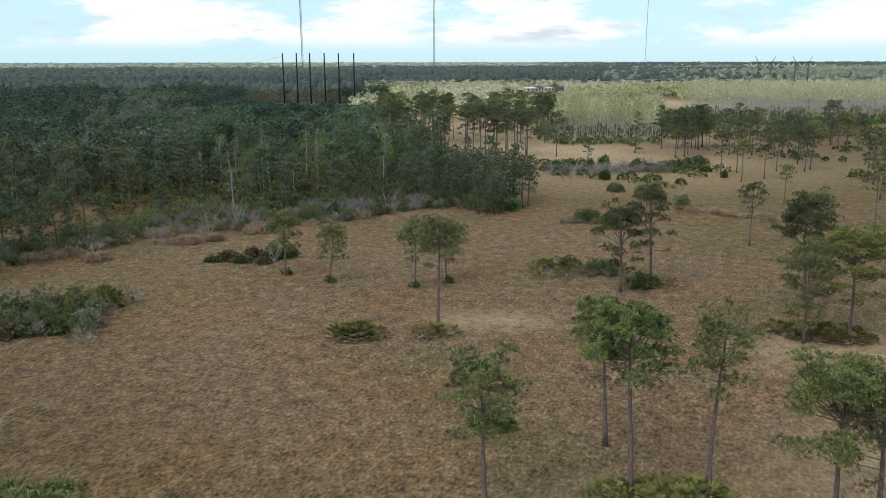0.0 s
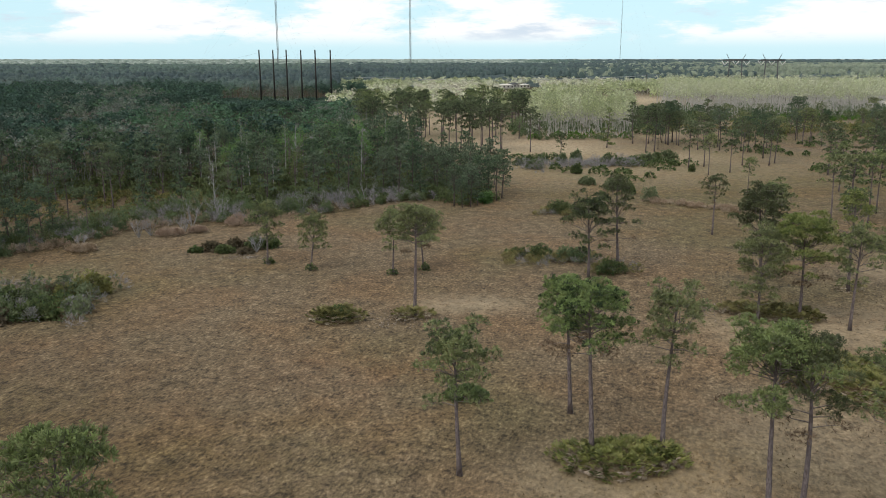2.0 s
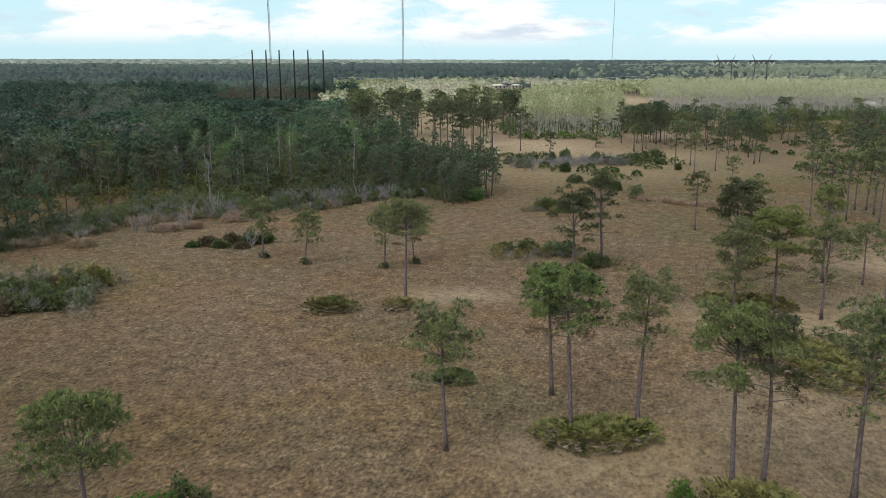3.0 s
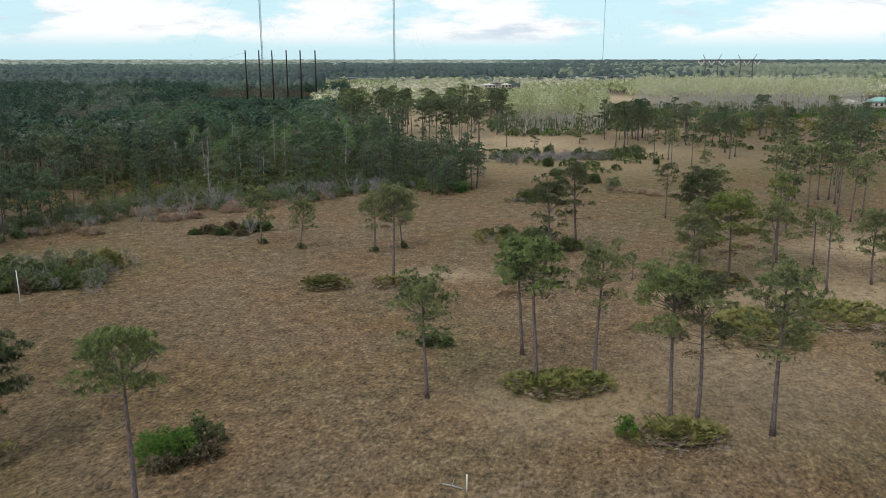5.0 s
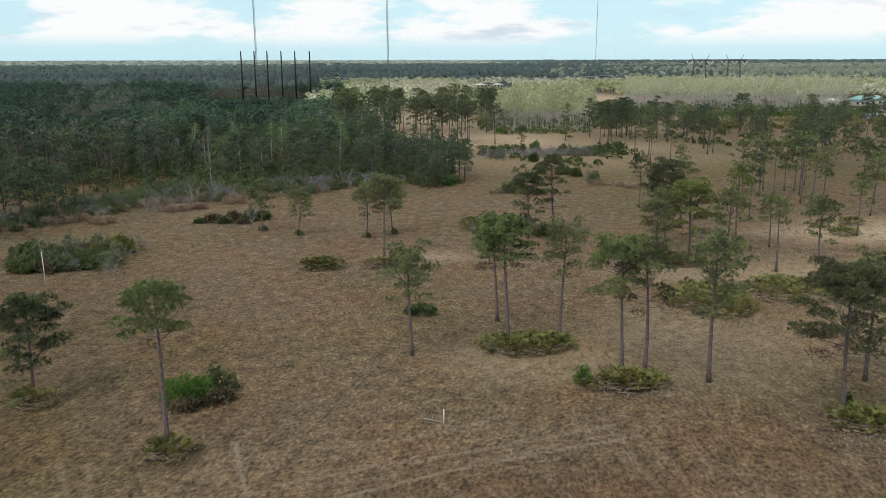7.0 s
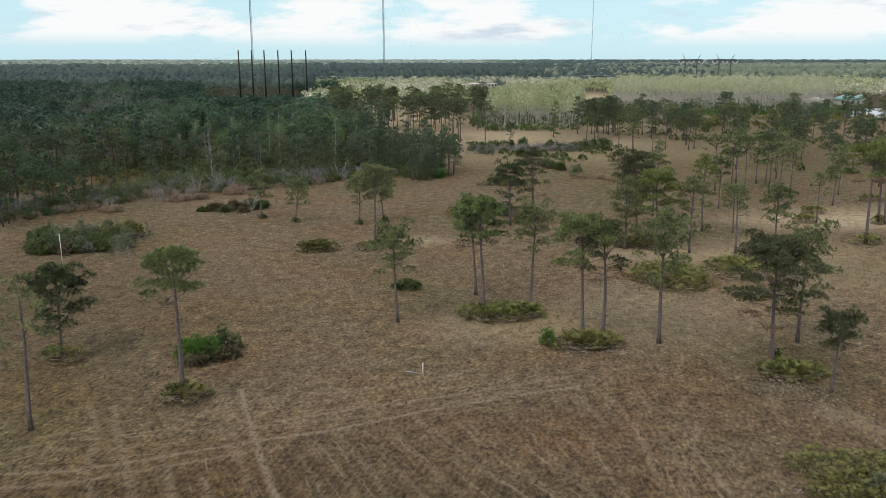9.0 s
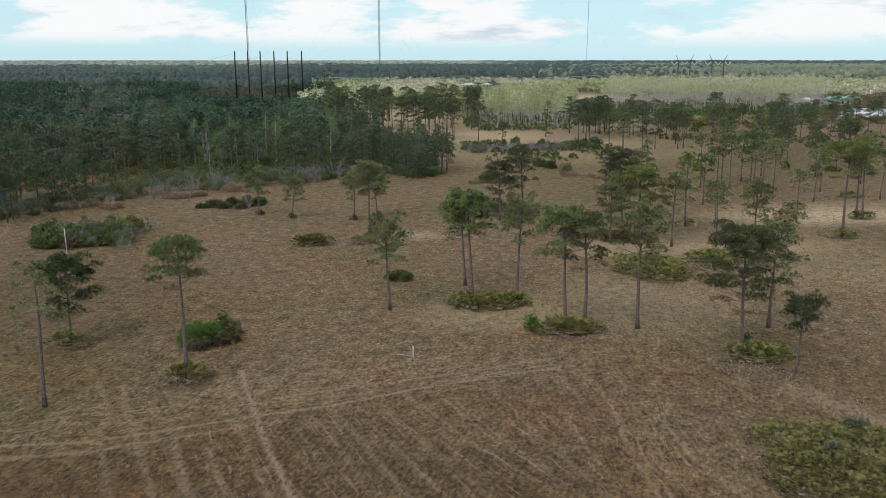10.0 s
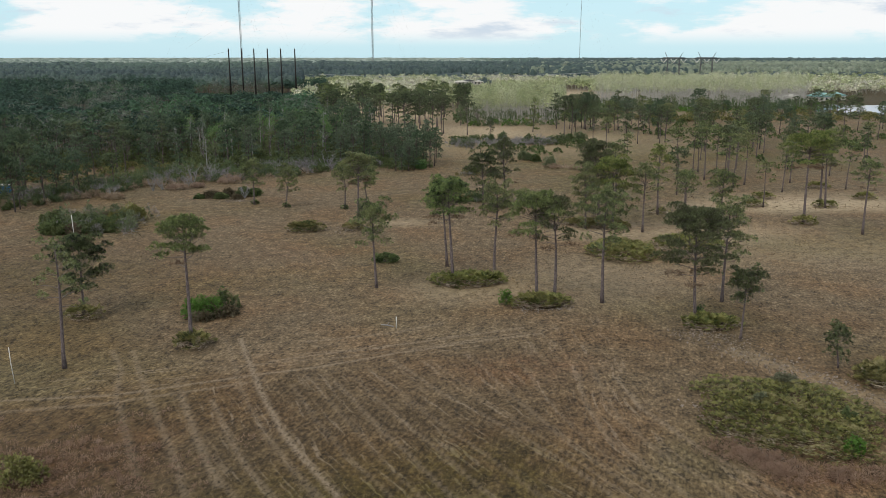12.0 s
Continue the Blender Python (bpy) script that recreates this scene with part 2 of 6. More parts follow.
# greens tilted a little to blue, for the haze over the western wood
M_WOOD = wood_material("mixed_wood_leaf", [(0.0, (0.045, 0.087, 0.064)), (0.35, (0.067, 0.120, 0.083)), (0.7, (0.107, 0.206, 0.096)), (0.85, (0.145, 0.180, 0.125)), (1.0, (0.217, 0.229, 0.194))], 0.7)
# pale spring leaf, brightened further: the sunshine on it is put into the colour
M_WOOD_PALE_SUNNED = wood_material("sunned_pale_wood_leaf", [(0.0, (0.265, 0.310, 0.138)), (0.4, (0.506, 0.546, 0.276)), (0.7, (0.678, 0.690, 0.431)), (1.0, (0.759, 0.713, 0.552))])
# haze put into the leaf colours: greyer, bluer and paler than near trees
M_WOOD_PALE_HAZED = wood_material("hazed_pale_wood_leaf", [(0.0, (0.112, 0.157, 0.129)), (0.5, (0.301, 0.343, 0.238)), (1.0, (0.560, 0.581, 0.448))], 0.35)
M_WOOD_HAZED = wood_material("hazed_wood_leaf", [(0.0, (0.082, 0.116, 0.120)), (0.5, (0.151, 0.212, 0.162)), (1.0, (0.580, 0.623, 0.536))], 0.35)
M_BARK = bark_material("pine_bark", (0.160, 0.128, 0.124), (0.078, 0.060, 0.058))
# darker copy of the pine bark, with the wood's shade put into its colour
M_BARK_SHADED = bark_material("shaded_pine_bark", (0.105, 0.086, 0.078), (0.060, 0.048, 0.044))
M_LIMB = bark_material("pine_limb", (0.185, 0.155, 0.140), (0.110, 0.088, 0.078), 14)
M_BARE = bark_material("grey_swamp_bark", (0.300, 0.292, 0.272), (0.190, 0.184, 0.170), 5)
M_CYPRESS = bark_material("cypress_bark", (0.540, 0.515, 0.475), (0.340, 0.320, 0.292), 5)
M_WHITE = plain_material("weathered_white_post", (0.620, 0.600, 0.560), 0.6, 0, 0.25, 8)
M_POLE = plain_material("dark_weathered_pole", (0.022, 0.019, 0.017), 0.85)
M_STEEL = plain_material("weathered_dark_steel", (0.085, 0.085, 0.085), 0.6, 0.3)
M_MAST = plain_material("grey_mast_steel", (0.14, 0.15, 0.16), 0.55, 0.3)
M_ROOF = plain_material("turquoise_metal_roof", (0.24, 0.42, 0.40), 0.5, 0.1)
M_WALL = plain_material("pale_stucco", (0.62, 0.58, 0.52), 0.85)
M_BLUE = plain_material("blue_painted_metal", (0.05, 0.16, 0.32), 0.5, 0.1)
M_RUBBER = plain_material("black_rubber", (0.02, 0.02, 0.02), 0.9)
M_WINDOW = plain_material("dark_window_glass", (0.03, 0.035, 0.04), 0.15)

M_WIRE = plain_material("aluminium_wire", (0.45, 0.45, 0.45), 0.4, 0.6)

# ---- mesh tools ----


def tri_mesh(name, verts, tris, mat):
    """A mesh from arrays of points and triangles."""
    verts, tris = np.asarray(verts, np.float32), np.asarray(tris, np.int32)
    me = bpy.data.meshes.new(name)
    me.vertices.add(len(verts))
    me.vertices.foreach_set("co", verts.ravel())
    me.loops.add(tris.size)
    me.loops.foreach_set("vertex_index", tris.ravel())
    me.polygons.add(len(tris))
    me.polygons.foreach_set("loop_start", np.arange(0, tris.size, 3, dtype=np.int32))
    me.update(calc_edges=True)
    me.validate()
    me.materials.append(mat)
    return me


def smooth(me):
    me.polygons.foreach_set("use_smooth", np.ones(len(me.polygons), bool))
    return me


class Solid:
    """Points and triangles that are gathered into one mesh."""

    def __init__(self):
        self.v, self.f, self.n = [], [], 0

    def add(self, verts, tris):
        self.v.append(np.asarray(verts, float).reshape(-1, 3))
        self.f.append(np.asarray(tris, int).reshape(-1, 3) + self.n)
        self.n += len(self.v[-1])

    def tube(self, pts, radii, sides=6, cap=True):
        pts = np.asarray(pts, float)
        k = len(pts)
        d = np.gradient(pts, axis=0)
        d /= np.linalg.norm(d, axis=1)[:, None] + 1e-9
        ref = np.where(np.abs(d[:, 2:3]) < 0.9, [[0, 0, 1.0]], [[1.0, 0, 0]])
        a = np.cross(d, ref)
        a /= np.linalg.norm(a, axis=1)[:, None] + 1e-9
        b = np.cross(d, a)
        th = np.linspace(0, 2 * math.pi, sides, endpoint=False)
        r = np.asarray(radii, float)[:, None, None]
        v = pts[:, None] + r * (np.cos(th)[None, :, None] * a[:, None] + np.sin(th)[None, :, None] * b[:, None])
        f = []
        for i in range(k - 1):
            for j in range(sides):
                p, q = i * sides + j, i * sides + (j + 1) % sides
                f += [(p, q, q + sides), (p, q + sides, p + sides)]
        if cap:
            for i in range(1, sides - 1):
                f += [((k - 1) * sides, (k - 1) * sides + i, (k - 1) * sides + i + 1), (0, i + 1, i)]
        self.add(v.reshape(-1, 3), f)

    def box(self, lo, hi):
        x0, y0, z0 = lo
        x1, y1, z1 = hi
        v = [(x, y, z) for x in (x0, x1) for y in (y0, y1) for z in (z0, z1)]
        q = [(0, 1, 3, 2), (4, 6, 7, 5), (0, 4, 5, 1), (2, 3, 7, 6), (0, 2, 6, 4), (1, 5, 7, 3)]
        self.add(v, [t for a, b, c, d in q for t in ((a, b, c), (a, c, d))])

    def tufts(self, centres, ways, k, length, width, spread, rng):
        """Sprays of k slim wedges from each centre, about its way."""
        c, w = np.asarray(centres, float), np.asarray(ways, float)
        n = len(c)
        if n == 0:
            return
        d = w[:, None] / (np.linalg.norm(w, axis=1)[:, None, None] + 1e-9) + spread * rng.normal(size=(n, k, 3))
        d /= np.linalg.norm(d, axis=2)[..., None] + 1e-9
        ln = length * rng.uniform(0.65, 1.15, (n, k, 1))
        side = np.cross(d, rng.normal(size=(n, k, 3)))
        side /= np.linalg.norm(side, axis=2)[..., None] + 1e-9
        tip = c[:, None] + d * ln
        h = side * width * rng.uniform(0.6, 1.3, (n, k, 1)) / 2
        v = np.concatenate([c[:, None], (tip - h), (tip + h)], axis=1)
        base = np.arange(n)[:, None] * (1 + 2 * k)
        i = np.arange(k)[None]
        f = np.stack([np.broadcast_to(base, (n, k)), base + 1 + i, base + 1 + k + i], axis=-1)
        self.add(v.reshape(-1, 3), f.reshape(-1, 3))

    def flakes(self, centres, size, rng, flat=0.0):
        """One loose triangle at each centre, tilted at random."""
        c = np.asarray(centres, float)
        n = len(c)
        if n == 0:
            return
        s = np.broadcast_to(np.asarray(size, float).reshape(-1, 1), (n, 1))
        o = rng.normal(size=(n, 3, 3)) * np.array([1, 1, 1 - flat])
        o -= o.mean(axis=1, keepdims=True)
        o /= np.linalg.norm(o, axis=2).max(axis=1)[:, None, None] + 1e-9
        self.add((c[:, None] + o * s[:, None]).reshape(-1, 3), np.arange(3 * n).reshape(n, 3))

    def mesh(self, name, mat):
        return tri_mesh(name, np.concatenate(self.v), np.concatenate(self.f), mat)


def thing(name, x, y, z=0.0, turn=0.0, scale=1.0):
    ob = new(name)
    ob.empty_display_size = 0.2
    ob.matrix_basis = pose(x, y, z, 0, 0, turn) @ Matrix.Scale(scale, 4)
    return ob


def part(name, me, parent, label=""):
    ob = new(name, me)
    ob.parent = parent
    return tagged(ob, label)


def unit(v):
    return v / (np.linalg.norm(v) + 1e-9)


# ---- pines ----


def pine_meshes(seed, h, R, cb, n_limbs, shape, fill, mat, fine=1.0, lean=(0, 0)):
    """Trunk, limbs and crown of one pine. shape: 'flat' crowned, 'cone', 'round' or 'thin'; cb: height of the lowest limb / h."""
    rng = np.random.default_rng(seed)
    r0 = 0.0142 * h + 0.03 if fine >= 1 else 0.0115 * h + 0.03
    sway = rng.normal(size=2) * 0.16
    zs = np.linspace(0, 1, 9)
    ph = rng.uniform(0, 6)

    def axis(u):
        return np.array([lean[0] * u * h + sway[0] * math.sin(3 * u + ph), lean[1] * u * h + sway[1] * math.sin(2.6 * u + ph * 2), u * h]) - np.array(
            [sway[0] * math.sin(ph), sway[1] * math.sin(ph * 2), 0])

    trunk = Solid()
    rad = r0 * (1 - 0.80 * zs ** 1.2)
    rad[0] *= 1.35
    trunk.tube([axis(u) - np.array([0, 0, 0.25 if u == 0 else 0]) for u in zs], rad, 8)
    arms, crown = [], Solid()
    cen, way, dead = [], [], []
    near = fine >= 1
    gap = 0.29 if near else 0.50

    def pad(c, size, thick, limb, brown=False):
        """A needle pad: brush-like tufts spread over a flat dome, on twigs from its middle."""
        n = max(3, int(round(2.5 * (size / gap) ** 2 * (0.55 + 0.45 * fill))))
        a = rng.uniform(0, 6.28)
        ex, ey = size * rng.uniform(0.75, 1.2), size * rng.uniform(0.75, 1.2)
        for g in range(n):
            a += 2.4
            w = math.sqrt((g + 0.5) / n)
            p = c + np.array([math.cos(a) * ex * w, math.sin(a) * ey * w, thick * (1 - 1.3 * w * w) * rng.uniform(0.5, 1.3)]) + rng.normal(size=3) * 0.07
            if brown:
                dead.append(p)
                continue
            cen.append(p)
            way.append(np.array([math.cos(a) * w * 0.9, math.sin(a) * w * 0.9, 0.8]) + rng.normal(size=3) * 0.25)
            if near and g % 3 == 0:
                limb.tube([c - np.array([0, 0, thick * 0.6]), p], [0.016, 0.008], 3, False)

    az = rng.uniform(0, 6.28)
    for i in range(n_limbs):
        u = (i + rng.uniform(0, 0.9)) / n_limbs
        f = cb + (1 - cb) * u * 0.97
        az += 2.4 + rng.normal() * 0.45
        if shape == "flat":
            prof = (0.7 + 0.3 * min(u / 0.3, 1)) * max(0.46, math.sqrt(max(0.0, 1 - (max(u - 0.3, 0) / 0.75) ** 2)))
        elif shape == "cone":
            prof = 0.22 + 0.82 * (1 - u) ** 0.8
        elif shape == "round":
            prof = 0.35 + 0.7 * math.sin(math.pi * (0.12 + 0.8 * u))
        else:
            prof = 0.45 + 0.6 * (1 - u) ** 0.6
        L = R * prof * rng.uniform(0.58, 1.14)
        p0 = axis(f)
        out = np.array([math.cos(az), math.sin(az), 0])
        rise = (rng.uniform(-0.08, 0.2) + 0.38 * u) if shape in ("flat", "cone") else (rng.uniform(0.05, 0.3) + 0.45 * u)
        droop = rng.uniform(-0.06, 0.12)
        p1 = p0 + out * L * 0.45 + np.array([0, 0, L * 0.45 * (rise + droop)])
        p2 = p0 + out * L * 0.9 + np.array([0, 0, L * 0.9 * (rise - droop * 0.6)])
        rb = r0 * (0.13 + 0.17 * (L / R)) * (1 - 0.4 * u)
        limbs = Solid() if near else trunk
        arms.append(limbs)
        limbs.tube([p0, p1, p2], [rb, rb * 0.65, rb * 0.25], 5 if near else 3, False)
        side = np.array([-out[1], out[0], 0])
        brown = near and shape == "flat" and u < 0.14
        if shape == "cone":
            spots = [(1.0, 0.24 * L + 0.28, 0.16), (0.66, 0.24 * L + 0.22, 0.16)] + ([(0.38, 0.2 * L + 0.2, 0.14)] if L > 1.3 else [])
        elif shape == "thin":
            spots = [(1.0, 0.26 * R, 0.2)]
        else:
            k = rng.uniform(0.7, 1.15)
            spots = [(1.0, min(0.95, 0.28 * R * k), 0.22 if shape == "flat" else 0.36), (0.62, min(0.8, 0.25 * R * k), 0.24)]
        for s, size, thick in spots:
            q = p0 + (p1 - p0) * (s / 0.5) if s < 0.5 else p1 + (p2 - p1) * ((s - 0.5) / 0.5)
            c = q + side * rng.normal() * 0.3 * size / 0.6 + np.array([0, 0, 0.12 + 0.1 * rng.uniform(0, 1)])
            if near:
                limbs.tube([q, c], [rb * 0.4, rb * 0.2], 3, False)
            if s < 1.0 and shape in ("flat", "round") and (u < 0.2 or rng.uniform() > (0.25 if shape == "flat" else 0.5) + 0.4 * fill):
                continue
            pad(c, size, thick, limbs, brown)
    if shape in ("flat", "round"):
        # needle pads of the domed top, each on a rising branch
        pads = max(5, int(round((13 if near else 9) * (0.45 + 0.6 * fill) * min(1.35, R / 2.4))))
        top, up, rim = axis(cb + (1 - cb) * (0.66 if shape == "flat" else 0.52)), h * (1 - cb) * (0.31 if shape == "flat" else 0.45), R * (0.70 if shape == "flat" else 0.74)
        for j in range(pads):
            az += 2.4
            w = math.sqrt((j + 0.6) / pads)
            e = top + np.array([math.cos(az) * rim * w, math.sin(az) * rim * w, up * math.sqrt(max(0, 1 - 0.92 * w * w))]) + rng.normal(size=3) * np.array([0.2, 0.2, 0.2])
            q = axis(cb + (1 - cb) * rng.uniform(0.42, 0.70) * (1 - 0.3 * w))
            bough = Solid() if near else trunk
            arms.append(bough)
            bough.tube([q, (q + e) / 2 + np.array([math.cos(az), math.sin(az), -0.5]) * 0.12 * R, e], [r0 * 0.18, r0 * 0.12, r0 * 0.05], 4 if near else 3, False)
            pad(e, R * rng.uniform(0.20, 0.29), 0.26, bough)
    for g in range(int(6 * fine) + 2):
        cen.append(axis(1.0) + rng.normal(size=3) * np.array([0.3, 0.3, 0.2]))
        way.append(np.array([0, 0, 1.0]) + rng.normal(size=3) * 0.5)
    if near:
        crown.tufts(cen, way, 21, 0.28, 0.054, 0.8, rng)
    else:
        crown.tufts(cen, way, 7, 0.45, 0.24, 0.85, rng)
    extra = []
    if dead:
        brush = Solid()
        brush.tufts(dead, [(0, 0, -0.6)] * len(dead), 14, 0.24, 0.045, 1.0, rng)
        extra = [("dead_foliage", brush.mesh("dead_foliage", M_DEADNEEDLE))]
    # pines of the wood take the bark that has shade in its colour
    bark = M_BARK_SHADED if mat in (M_NEEDLE_WOOD, M_NEEDLE_WOOD_PALE) else M_BARK
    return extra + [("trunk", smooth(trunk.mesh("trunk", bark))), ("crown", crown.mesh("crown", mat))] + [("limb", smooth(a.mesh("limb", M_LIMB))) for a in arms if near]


def pine(x, y, meshes, label, turn=0.0, scale=1.0, name="pine_tree", group="pines of the open field"):
    ob = thing(name, x, y, 0, turn, scale)
    for nm, me in meshes:
        part(nm, me, ob)
    return tagged(ob, label, "tree", group)


# ---- ground ----


def steps(lo, hi, fine, far, grow=1.13):
    a = list(np.arange(lo, hi + fine, fine))
    d = fine
    while a[-1] < far:
        d = min(d * grow, 260)
        a.append(a[-1] + d)
    d = fine
    while a[0] > -far:
        d = min(d * grow, 260)
        a.insert(0, a[0] - d)
    return np.array(a)


def near_line(X, Y, pts, half):
    """1 on a polyline, falling to 0 at half metres from it."""
    best = np.full(X.shape, 1e9)
    for (x0, y0), (x1, y1) in zip(pts[:-1], pts[1:]):
        dx, dy = x1 - x0, y1 - y0
        t = np.clip(((X - x0) * dx + (Y - y0) * dy) / (dx * dx + dy * dy), 0, 1)
        best = np.minimum(best, np.hypot(X - x0 - t * dx, Y - y0 - t * dy))
    return np.clip(1.25 - best / half, 0, 1)


def blob(X, Y, x, y, rx, ry):
    return np.clip(1.5 - 1.5 * np.hypot((X - x) / rx, (Y - y) / ry), 0, 1)


FRONT = [(-400, -60), (-120, 50), (-75, 78), (-57, 97), (-50, 105), (-45, 116), (-37, 121), (-29, 122), (-16, 128), (-7, 136), (2, 141), (10, 150), (16, 172)]


def wood_front(x):
    """y of the wood's edge at x, west of the field."""
    p = FRONT
    return np.interp(x, [a for a, b in p], [b for a, b in p])


# wheel tracks: points, half width, strength
TRACKS = [
    ([(-11.1, 20.4), (-7.6, 8.1), (-5.0, 0.4), (-2.9, -4.3), (-0.7, -8.7)], 0.27, 1.0),
    ([(-12.4, 20.4), (-9.0, 8.1), (-6.4, 0.4), (-4.3, -4.3), (-2.1, -8.7)], 0.2, 0.35),
    ([(-22.3, 18.4), (-20.1, 13.4), (-18.9, 8.0), (-13.8, -4.8)], 0.3, 0.45),
    ([(-20.5, 18.2), (-16.4, 7.8), (-12.6, -1.1), (-10.0, -7.9)], 0.3, 0.45),
    ([(-13.8, 7.6), (-10.8, -0.4), (-8.3, -6.7)], 0.35, 0.5),
    ([(-27.7, 7.9), (-19.2, 8.0), (-9.0, 11.2), (-3.4, 12.6), (3.5, 15.4), (11.6, 17.7), (18.0, 19.5)], 0.24, 0.75),
    ([(-7.5, 14.3), (-1.6, 16.3), (8.2, 18.7), (16.6, 21.3)], 0.24, 0.65),
    ([(-12.0, 13.0), (-1.6, 14.9), (7.2, 17.0), (20, 21.0)], 0.25, 0.4),
    ([(-4.9, 19.1), (3.7, 21.1), (8.6, 23.4)], 0.3, 0.5),
    ([(-30, 5.5), (-19.2, 6.4), (-9.0, 9.7)], 0.3, 0.5),
    ([(49, 8), (60, 25), (66, 47)], 0.4, 0.4),
    ([(53, 8), (64, 25), (71, 47)], 0.4, 0.4),
]


# mower rows at the near end of the field: row number, and x at five values of y
ROW_Y = (14.5, 8.0, 2.0, -4.0, -12.0)
GUIDES = ((0.0, (-9.2, -7.4, -5.3, -2.8, 1.5)), (6.0, (-3.8, -1.1, 1.4, 4.0, 7.5)), (14.0, (2.9, 6.1, 9.6, 13.2, 17.0)), (24.0, (19.0, 18.7, 17.9, 18.2, 21.5)), (28.5, (23.5, 21.8, 22.0, 23.8, 27.0)))


def row_x(row, y):
    """x of a mower row at y."""
    gx = [float(np.interp(-y, [-v for v in ROW_Y], g)) for k, g in GUIDES]
    return float(np.interp(row, [k for k, g in GUIDES], gx)) + min(0, row)


def mown_rows():
    """The clearest mower lines, fanning over the near end of the field and bending round the palmetto."""
    r = random.Random(4)
    out = []
    for row, top, s in ((-6.5, 11, 0.4), (-4.2, 6.5, 0.55), (-1.6, 12.5, 0.4), (2.4, 9, 0.3), (4.2, 9.8, 0.3), (6.0, 9.4, 0.5), (8.0, 9.8, 0.4), (10.4, 11.5, 0.3), (14.0, 14.4, 0.55), (16.0, 13.5, 0.3), (18.6, 13, 0.35), (21.0, 13, 0.3), (24.0, 11, 0.45), (26.0, 11, 0.35), (28.5, 8, 0.6), (29.6, 7, 0.4)):
        ys = [top + (-13 - top) * i / 7 for i in range(8)]
        out.append(([(row_x(row, y) + r.uniform(-0.15, 0.15), y) for y in ys], r.uniform(0.16, 0.26), s))
    return out


TRACKS += mown_rows()


def build_ground():
    xs = steps(-28, 40, 0.28, 5600, 1.17)
    ys = steps(-12, 23, 0.28, 5600, 1.10)
    X, Y = np.meshgrid(xs, ys)
    near = np.exp(-np.maximum(np.hypot(X, Y - 50) - 150, 0) / 100)
    Z = 0.05 * np.sin(X * 0.31 + 1.3 * np.sin(Y * 0.11)) * np.sin(Y * 0.27) * near
    Z += np.random.default_rng(5).normal(size=Z.shape) * 0.018 * near
    nx, ny = len(xs), len(ys)
    i, j = np.meshgrid(np.arange(nx - 1), np.arange(ny - 1))
    a = (j * nx + i).ravel()
    quads = np.stack([a, a + 1, a + nx + 1, a + nx], axis=1)
    tris = np.concatenate([quads[:, [0, 1, 2]], quads[:, [0, 2, 3]]])
    me = tri_mesh("ground", np.stack([X.ravel(), Y.ravel(), Z.ravel()], 1), tris, M_GROUND)
    smooth(me)
    track = np.zeros(X.shape)
    for pts, half, s in TRACKS:
        track = np.maximum(track, s * near_line(X, Y, pts, half))
    green = np.maximum.reduce([blob(X, Y, 3, -12, 16, 9), 0.8 * blob(X, Y, 9, -6, 9, 6), 0.5 * blob(X, Y, -40, 45, 22, 12), 0.3 * blob(X, Y, -12, 40, 22, 9),
                               0.8 * blob(X, Y, 45, 140, 30, 9), 0.3 * blob(X, Y, 44, 50, 18, 12), 0.7 * blob(X, Y, 62, 170, 75, 80)])
    # bare sand, and sunlit grass and meadow whose brightness is put into the colour
    sand_sun = np.maximum.reduce([1.0 * blob(X, Y, 80, 84, 28, 11), 0.5 * blob(X, Y, 38, 64, 14, 9), 0.5 * blob(X, Y, 52, 62, 22, 11), 0.25 * blob(X, Y, 29, 38, 17, 15), 0.35 * blob(X, Y, 14, 35, 13, 8), 1.0 * blob(X, Y, 31, 572, 34, 40), 0.4 * blob(X, Y, 48, 195, 75, 50), 0.9 * blob(X, Y, 30, 232, 55, 28), 1.0 * blob(X, Y, 8, 335, 50, 85), 0.7 * blob(X, Y, 60, 285, 70, 34), 0.2 * blob(X, Y, 62, 50, 30, 14), 0.3 * near_line(X, Y, [(34.5, 12.8), (38, 7.2), (41, 1.5)], 1.5), 0.5 * blob(X, Y, 62, 205, 40, 18),
                              1.0 * blob(X, Y, 145, 500, 60, 90), 0.5 * blob(X, Y, 150, 310, 80, 30), 0.6 * blob(X, Y, 5, 74, 8, 4)])
    mown = np.clip((17 - Y + 0.25 * (X + 5)) / 12, 0, 0.85) * np.clip((25 - X) / 14, 0.3, 1)
    mown *= 1 - 0.45 * blob(X, Y, 9, 9, 12, 7)
    # western blob is no mowing: olive ground with cloud shade put into its colour
    mown = np.maximum(mown, 0.55 * blob(X, Y, -46, 40, 40, 40))
    russet = np.maximum.reduce([blob(X, Y, -18, -2, 7, 8), blob(X, Y, 29, -10, 6, 2.5), 0.8 * blob(X, Y, 15, 11, 9, 5), 0.5 * blob(X, Y, -6, 55, 14, 8)])
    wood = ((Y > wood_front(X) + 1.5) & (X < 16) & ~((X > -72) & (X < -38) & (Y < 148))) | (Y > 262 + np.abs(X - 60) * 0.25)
    # ground colour darkened under the woods and, more weakly, in the clearing
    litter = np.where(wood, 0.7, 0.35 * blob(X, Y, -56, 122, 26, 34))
    green = np.where(wood, 0.95, green)
    u = np.zeros(X.shape)
    for k, y in enumerate(ys):
        gx = [row_x(g[0], y) for g in GUIDES]
        u[k] = np.interp(xs, gx, [g[0] for g in GUIDES]) + np.minimum(xs - gx[0], 0) + np.maximum(xs - gx[-1], 0)
    seam = Y - (13.0 + 0.25 * X) - np.clip((X - 11) * 0.5, 0, 6)
